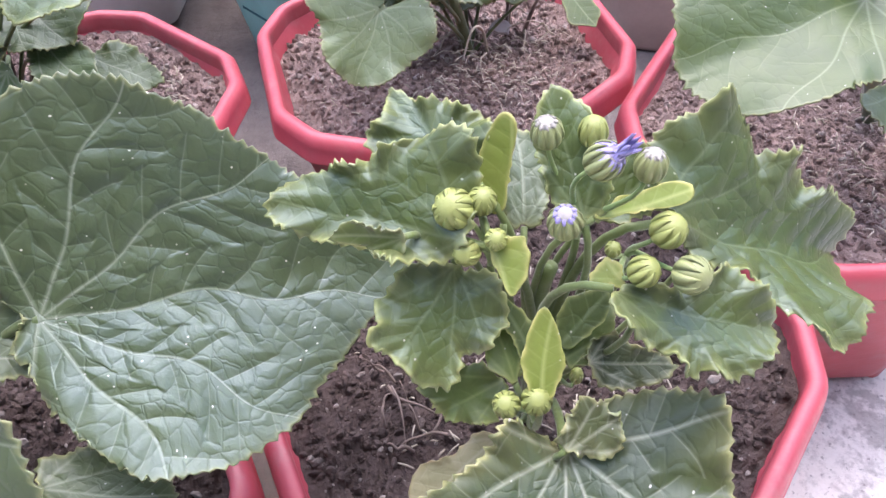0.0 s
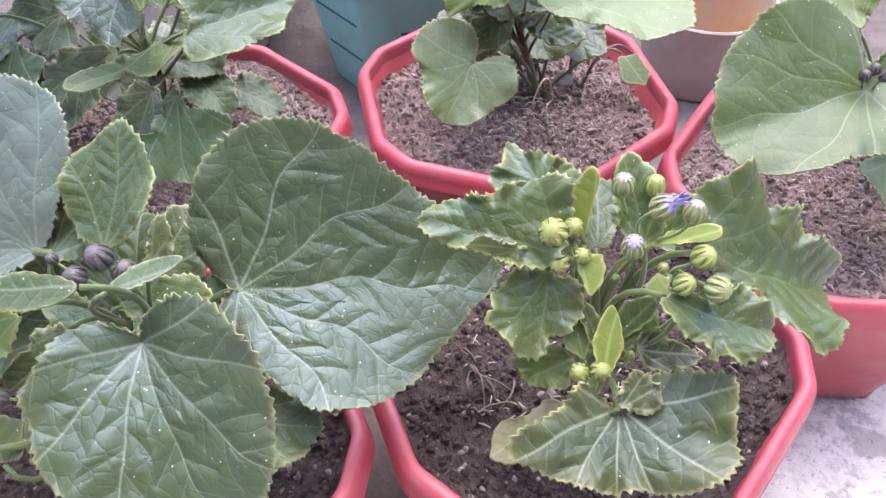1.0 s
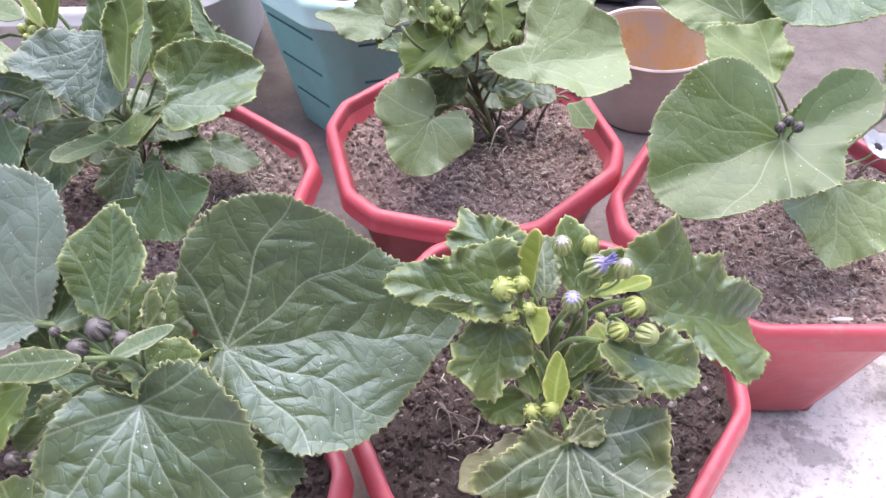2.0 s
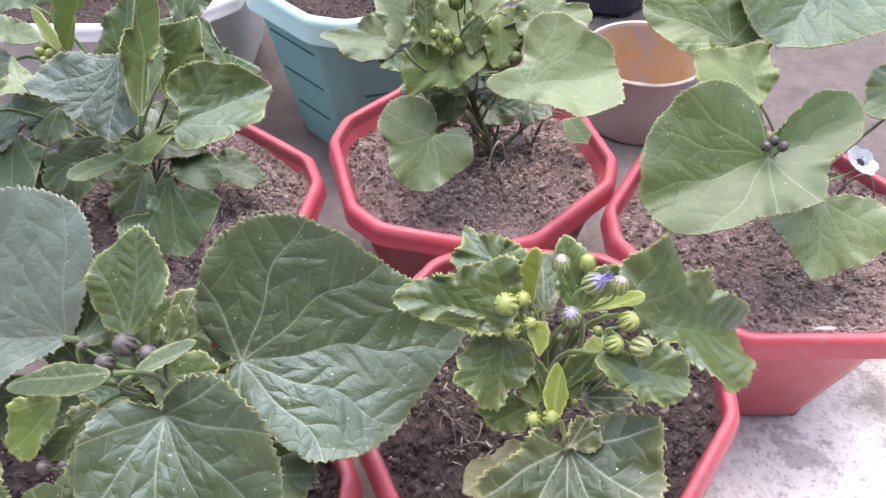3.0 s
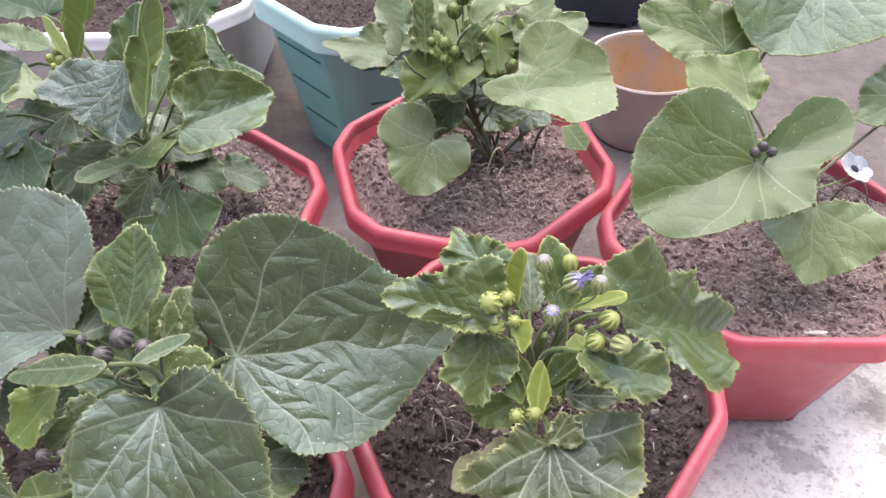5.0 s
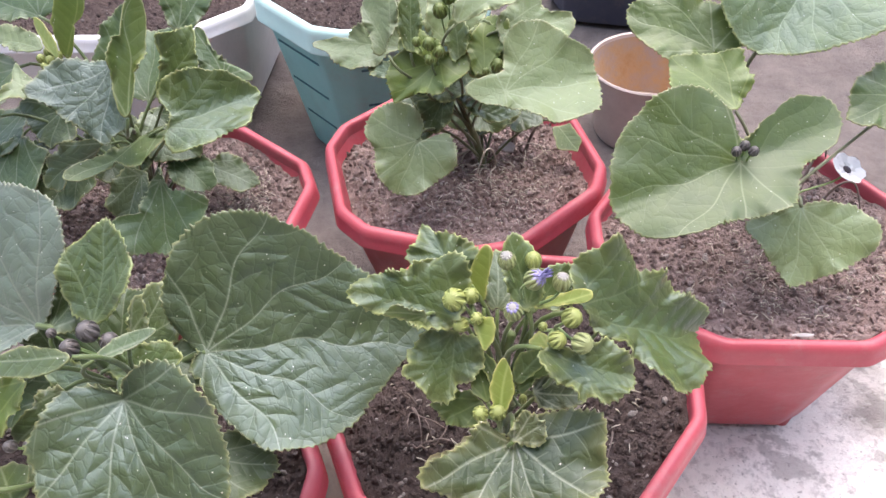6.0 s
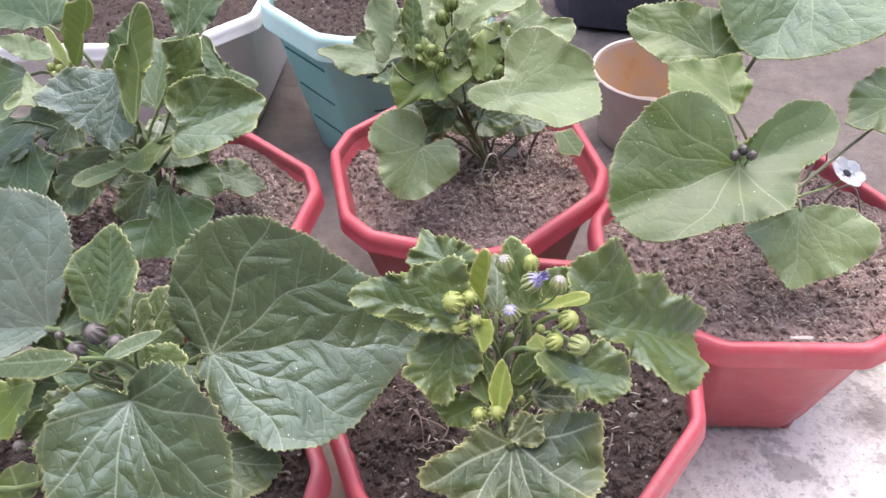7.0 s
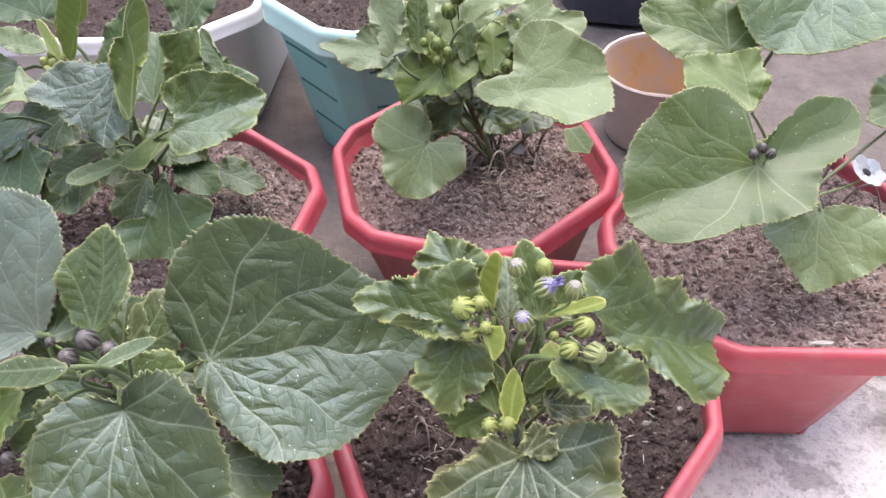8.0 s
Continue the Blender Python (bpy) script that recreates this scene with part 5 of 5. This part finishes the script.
leaf(budding, "MH", (0.0248, 0.2130, 0.2891), (86, 30, 2), [18, 19, 14, 11, 10, 9, 8, 8, 9, 10, 14, 18, 17, 18, 14, 12, 10, 10, 9, 9, 9, 11, 13, 18], (0, 0.0, 0.0, 0.2), base=(-17, 0), kind=3, blade="dark")
leaf(budding, "MI", (0.0439, 0.1720, 0.2583), (46, 26, 30), [12, 13, 15, 12, 11, 10, 10, 9, 9, 9, 11, 12, 13, 15, 10, 7, 6, 6, 7, 8, 10, 10, 11, 12], (0, 0.0, 0.0, 0.25), base=(-15, 0), kind=1, blade="lime", root="short")
leaf(budding, "MO", (0.0148, 0.1660, 0.2593), (111, 35, -19), [15, 11, 9, 8, 7, 7, 6, 7, 8, 10, 11, 12, 15, 11, 9, 8, 8, 7, 6, 7, 7, 8, 10, 12], (0, 0.0, 0.0, 0.25), base=(-15, 0), kind=1, blade="lime", root="short")
left_node = budding.branch((0.0119, 0.1853, 0.2760))
top_node = budding.branch((0.0402, 0.1892, 0.2840))
right_node = budding.branch((0.0560, 0.1834, 0.2760))
low_node = budding.branch((0.0258, 0.1515, 0.2320))
bud(budding, (0.0006, 0.1818, 0.3056), 0.0062, (-0.3, -0.6, 0.8), BUD_GREEN, 1.05, stalk_to=left_node)
bud(budding, (0.0093, 0.1844, 0.3064), 0.0044, (0.1, -0.4, 0.9), BUD_GREEN, 1.1, stalk_to=left_node)
bud(budding, (0.0131, 0.1717, 0.3024), 0.0033, (0.0, -0.6, 0.8), BUD_GREEN, 1.05, stalk_to=left_node)
bud(budding, (0.0042, 0.1741, 0.2944), 0.0042, (-0.3, -0.8, 0.5), BUD_GREEN, 1.1, 0.3, stalk_to=left_node)
bud(budding, (0.0319, 0.1649, 0.3160), 0.0048, (-0.1, -0.3, 1.0), BUD_PALE, 1.2, 0.15, PETAL, stalk_to=top_node)
bud(budding, (0.0427, 0.1752, 0.3290), 0.0052, (0.55, -0.30, 0.75), BUD_PALE, 1.1, 0.8, PETAL, stalk_to=top_node)
bud(budding, (0.0285, 0.1915, 0.3264), 0.0047, (-0.1, -0.1, 1.0), BUD_PALE, 1.1, 0.1, PETAL_LILAC, stalk_to=top_node)
bud(budding, (0.0425, 0.1944, 0.3240), 0.0043, (0.0, 0.1, 1.0), BUD_GREEN, 1.15, stalk_to=top_node)
bud(budding, (0.0567, 0.1787, 0.3240), 0.0046, (0.1, 0.0, 1.0), BUD_PALE, 1.15, 0.1, PETAL_LILAC, stalk_to=top_node)
bud(budding, (0.0625, 0.1686, 0.3080), 0.0052, (0.5, -0.2, 0.8), BUD_GREEN, 1.0, stalk_to=right_node)
bud(budding, (0.0552, 0.1601, 0.3000), 0.0046, (0.5, -0.2, 0.7), BUD_GREEN, 1.0, stalk_to=right_node)
bud(budding, (0.0674, 0.1555, 0.3032), 0.0053, (0.5, -0.6, 0.4), BUD_PALE, 1.0, stalk_to=right_node)
bud(budding, (0.0481, 0.1711, 0.2976), 0.0024, (0.0, -0.3, 1.0), BUD_GREEN, 1.1, stalk_to=right_node)
bud(budding, (0.0155, 0.1426, 0.2576), 0.0042, (-0.2, -0.4, 0.9), BUD_GREEN, 1.1, 0.4, stalk_to=low_node)
bud(budding, (0.0250, 0.1431, 0.2592), 0.0047, (0.0, -0.5, 0.9), BUD_GREEN, 1.15, 0.2, stalk_to=low_node)
bud(budding, (0.0385, 0.1529, 0.2576), 0.0022, (0.0, -0.2, 1.0), BUD_GREEN, 2.0)
bud(young, (-0.1930, 0.1539, 0.3056), 0.0056, (-0.1, -0.3, 0.9), BUD_PURPLE, 1.1, 0.1)
bud(young, (-0.2022, 0.1469, 0.3000), 0.0047, (-0.2, -0.4, 0.8), BUD_PURPLE, 1.1, 0.1)
bud(young, (-0.1823, 0.1523, 0.3000), 0.0047, (0.2, -0.3, 0.9), BUD_PURPLE, 1.1, 0.1)
bud(young, (-0.2199, 0.1600, 0.2960), 0.0026, (-0.2, -0.2, 0.9), BUD_PURPLE, 1.1, 0.1)
bud(young, (-0.2323, 0.1086, 0.2640), 0.0033, (-0.2, -0.3, 0.9), BUD_PURPLE, 1.1, 0.1)
bud(young, (-0.2224, 0.1099, 0.2640), 0.0029, (0.1, -0.3, 0.9), BUD_PURPLE, 1.1, 0.1)
bud(leafy, (-0.3363, 0.4203, 0.3160), 0.0034, (0.0, -0.3, 0.9), BUD_GREEN, 1.2)
bud(leafy, (-0.3269, 0.4169, 0.3160), 0.0038, (0.1, -0.3, 0.9), BUD_GREEN, 1.2)
bud(leafy, (-0.3322, 0.4264, 0.3184), 0.0034, (0.0, -0.2, 0.9), BUD_GREEN, 1.2)
bud(tall, (-0.0340, 0.4520, 0.3100), 0.0050, (0.0, -0.3, 0.9), BUD_DEEP, 1.15)
bud(tall, (-0.0260, 0.4500, 0.3040), 0.0045, (0.2, -0.3, 0.9), BUD_DEEP, 1.15)
bud(tall, (-0.0340, 0.4470, 0.2990), 0.0040, (0.0, -0.5, 0.8), BUD_DEEP, 1.15)
bud(tall, (-0.0440, 0.4550, 0.3100), 0.0035, (-0.2, -0.3, 0.9), BUD_DEEP, 1.15)
bud(tall, (-0.0270, 0.4900, 0.3190), 0.0060, (-0.1, -0.2, 0.9), BUD_DEEP, 1.15)
bud(tall, (-0.0100, 0.4900, 0.3230), 0.0060, (0.2, -0.2, 0.9), BUD_DEEP, 1.15)
bud(tall, (-0.0200, 0.4950, 0.3290), 0.0060, (0.0, 0.0, 1.0), BUD_DEEP, 1.15)
bud(tall, (0.0200, 0.4580, 0.2870), 0.0052, (0.1, -0.4, 0.9), BUD_DEEP, 1.15)
bud(tall, (0.0110, 0.4550, 0.2830), 0.0030, (0.0, -0.4, 0.9), BUD_DEEP, 1.15)
bud(broad, (0.1910, 0.3450, 0.2900), 0.0033, (0.0, -0.2, 0.9), BUD_PURPLE, 1.2, 0.1)
bud(broad, (0.1850, 0.3410, 0.2880), 0.0033, (-0.2, -0.3, 0.9), BUD_PURPLE, 1.2, 0.1)
bud(broad, (0.1960, 0.3400, 0.2890), 0.0033, (0.2, -0.3, 0.9), BUD_PURPLE, 1.2, 0.1)
bud(leafy, (-0.3218, 0.4213, 0.3184), 0.0033, (0.2, -0.3, 0.9), BUD_GREEN, 1.2)
bud(leafy, (-0.3307, 0.4125, 0.3136), 0.0028, (0.0, -0.5, 0.9), BUD_GREEN, 1.2)


# ---- small things on the soil and the leaves ----
def root(points, r, label, mat=TWIG, name="dry_root"):
    """A thin bent fibre through a few points, thinning to its end."""
    pts = [Vector(p) for p in points]
    fine = []
    for i in range(len(pts) - 1):
        a, b = pts[i], pts[i + 1]
        ta = (pts[min(i + 1, len(pts) - 1)] - pts[max(i - 1, 0)]) / 6
        tb = (pts[min(i + 2, len(pts) - 1)] - pts[i]) / 6
        fine += bezier(a, a + ta, b - tb, b, 6)[: None if i == len(pts) - 2 else -1]
    v, f = tube_data(fine, [r * (1 - 0.6 * i / len(fine)) for i in range(len(fine))], 6)
    return tagged(mesh_object(name, v, f, mat), label, "root", "dry roots")


def loose_roots(count, mid, spread, z, seed, mat=TWIG, length=0.026, r=0.0006, label="thin dry root lying on the soil"):
    rnd = random.Random(seed)
    heart = min((Vector(at) for at, _ in POTS.values()), key=lambda q: (q - Vector(mid)).length)
    for _ in range(count):
        x, y = mid[0] + rnd.uniform(-1, 1) * spread[0], mid[1] + rnd.uniform(-1, 1) * spread[1]
        a, bow = rnd.uniform(0, 6.28), rnd.uniform(-1.6, 1.6)
        pts = []
        n = 5
        size = length * rnd.uniform(0.5, 1.5)
        for i in range(n):
            pts.append((x, y, z + 0.004 + 0.006 * math.sin(math.pi * i / (n - 1)) * rnd.uniform(0.2, 1.4)))
            a += bow / n
            x, y = x + math.cos(a) * size / n, y + math.sin(a) * size / n
        if max((Vector(p).xy - heart).length for p in pts) < 0.100:
            root(pts, r * rnd.uniform(0.7, 1.5), label, mat)


loose_roots(18, (-0.045, 0.190), (0.040, 0.045), RIM - 0.012, 5, length=0.030, r=0.0006, label="thin dry root lying on the soil beside the stem")
loose_roots(6, (0.120, 0.180), (0.040, 0.030), RIM - 0.014, 6)
loose_roots(16, (0.020, 0.520), (0.050, 0.025), RIM - 0.020, 7, STRAW, 0.04, 0.0006, "dry fallen stalk at the foot of the plant")
loose_roots(8, (0.085, 0.470), (0.030, 0.040), RIM - 0.022, 8)
loose_roots(12, (0.290, 0.350), (0.050, 0.050), RIM - 0.014, 9)


def standing_stalks(count, mid, z, seed):
    """Withered stalks that lean round the foot of the plant."""
    rnd = random.Random(seed)
    for _ in range(count):
        a = rnd.uniform(0, 6.28)
        d = rnd.uniform(0.008, 0.022)
        foot = Vector((mid[0] + d * math.cos(a), mid[1] + d * math.sin(a), z - 0.004))
        out = Vector((math.cos(a), math.sin(a), 0)) * rnd.uniform(0.02, 0.055)
        h = rnd.uniform(0.035, 0.07)
        root([foot, foot + out * 0.3 + Vector((0, 0, h * 0.8)), foot + out * 0.8 + Vector((0, 0, h)), foot + out * 1.3 + Vector((0, 0, h * 0.5))], rnd.uniform(0.0010, 0.0018), "withered stalk standing at the foot of the plant", STRAW if rnd.random() < 0.5 else TWIG, "dry_stalk")


standing_stalks(5, (0.030, 0.520), RIM - 0.024, 11)
standing_stalks(6, (-0.300, 0.420), RIM - 0.014, 12)
standing_stalks(5, (0.262, 0.410), RIM - 0.014, 13)


def straw_litter(mid, spread, z, count, seed, label, heart):
    """Short bits of pale straw strewn over the soil, in one heap."""
    rnd = random.Random(seed)
    verts, faces = [], []
    for _ in range(count):
        x, y = mid[0] + rnd.gauss(0, 0.5) * spread[0], mid[1] + rnd.gauss(0, 0.5) * spread[1]
        if (Vector((x, y)) - Vector(heart)).length > 0.098:
            continue
        a, size = rnd.uniform(0, 6.28), rnd.uniform(0.002, 0.008)
        lift = rnd.uniform(-0.002, 0.004)
        p = Vector((x, y, z + 0.005 + rnd.uniform(-0.001, 0.003)))
        q = p + Vector((math.cos(a) * size, math.sin(a) * size, lift))
        v, f = tube_data([p, (p + q) / 2 + Vector((0, 0, 0.0006)), q], [0.0004, 0.0005, 0.0003], 4)
        faces += [tuple(i + len(verts) for i in t) for t in f]
        verts += v
    return tagged(mesh_object("straw_litter", verts, faces, STRAW), label, "straw", "", "stuff")


straw_litter((-0.210, 0.415), (0.055, 0.085), RIM - 0.014, 420, 21, "pale straw bits strewn over the soil", POTS["leafy"][0])
straw_litter((0.020, 0.470), (0.110, 0.080), RIM - 0.024, 420, 22, "pale straw bits strewn thinly on the soil", POTS["tall"][0])
straw_litter((0.270, 0.350), (0.110, 0.090), RIM - 0.014, 380, 23, "pale straw bits strewn thinly on the soil", POTS["broad"][0])
straw_litter((0.060, 0.200), (0.120, 0.080), RIM - 0.014, 220, 24, "pale straw bits strewn thinly on the soil", POTS["budding"][0])


def chip(at, size, turn, label, name="pale_chip"):
    """A small flat flake with broken edges."""
    rnd = random.Random(name + str(at))
    bm = bmesh.new()
    bmesh.ops.create_cone(bm, cap_ends=True, segments=7, radius1=1, radius2=0.8, depth=0.3)
    for v in bm.verts:
        k = 1 + rnd.uniform(-0.25, 0.25)
        v.co.x, v.co.y = v.co.x * k, v.co.y * k
    bm.transform(Matrix.Translation(at) @ Euler(turn).to_matrix().to_4x4() @ Matrix.Diagonal((size[0], size[1], size[2], 1)))
    ob = part(name, bm, CHIP, None, smooth=False)
    return tagged(ob, label, "chip")


chip((0.030, 0.522, 0.160), (0.010, 0.006, 0.004), (0.7, 0.2, 0.4), "pale flake of bark standing in the soil")
chip((0.248, 0.284, 0.164), (0.009, 0.0018, 0.002), (0.1, 0.0, 0.05), "pale sliver of wood on the soil")
chip((-0.0664, 0.1805, 0.2355), (0.0022, 0.0018, 0.0015), (-0.5, 0, 0), "white fleck lying on a large leaf", "white_fleck")
chip((-0.105, 0.196, 0.2445), (0.0012, 0.0012, 0.0010), (-0.5, 0, 0), "white fleck lying on a large leaf", "white_fleck")


def daisy(plant, at, r, face):
    """A single white flower, cupped, with a dark eye."""
    m = Matrix.Translation(at) @ Vector(face).to_track_quat("Z", "Y").to_matrix().to_4x4()
    bm = bmesh.new()
    bmesh.ops.create_uvsphere(bm, u_segments=12, v_segments=8, radius=r * 0.28)
    bm.transform(m @ Matrix.Diagonal((1, 1, 0.6, 1)))
    eye = part("flower_eye", bm, FLOWER_EYE, plant.ob, "dark flower eye")
    for k in range(6):
        a = 2 * math.pi * k / 6
        vs, fs = [], []
        for i in range(7):
            s = i / 6
            half = r * 0.56 * math.sin(math.pi * (0.12 + 0.8 * s))
            x, z = r * (0.15 + 0.85 * s), r * 0.22 * s * s
            for off, up in ((-half, 0.04 * r), (0, 0), (half, 0.04 * r)):
                p = Matrix.Rotation(a, 4, "Z") @ Vector((x, off, z + up))
                vs.append(m @ p)
        for i in range(6):
            for j in range(2):
                p = i * 3 + j
                fs.append((p, p + 1, p + 4, p + 3))
        ob = mesh_object("petal", vs, fs, PETAL_WHITE, eye, "white petal", attrs={"vein": [0.0] * len(vs), "edge": [0.0] * len(vs)})
        t = ob.modifiers.new("thickness", "SOLIDIFY")
        t.thickness = 0.0006
    start = plant.near(Vector(at), 0.02)
    v, f = tube_data(bezier(start, start + Vector((0.01, 0, 0.03)), Vector(at) - Vector((0, 0, 0.02)), Vector(at), 10), [0.0009] * 11, 7)
    mesh_object("stalk", v, f, STEM, eye)


daisy(broad, (0.305, 0.421, 0.211), 0.015, (0.3, -0.25, 0.9))
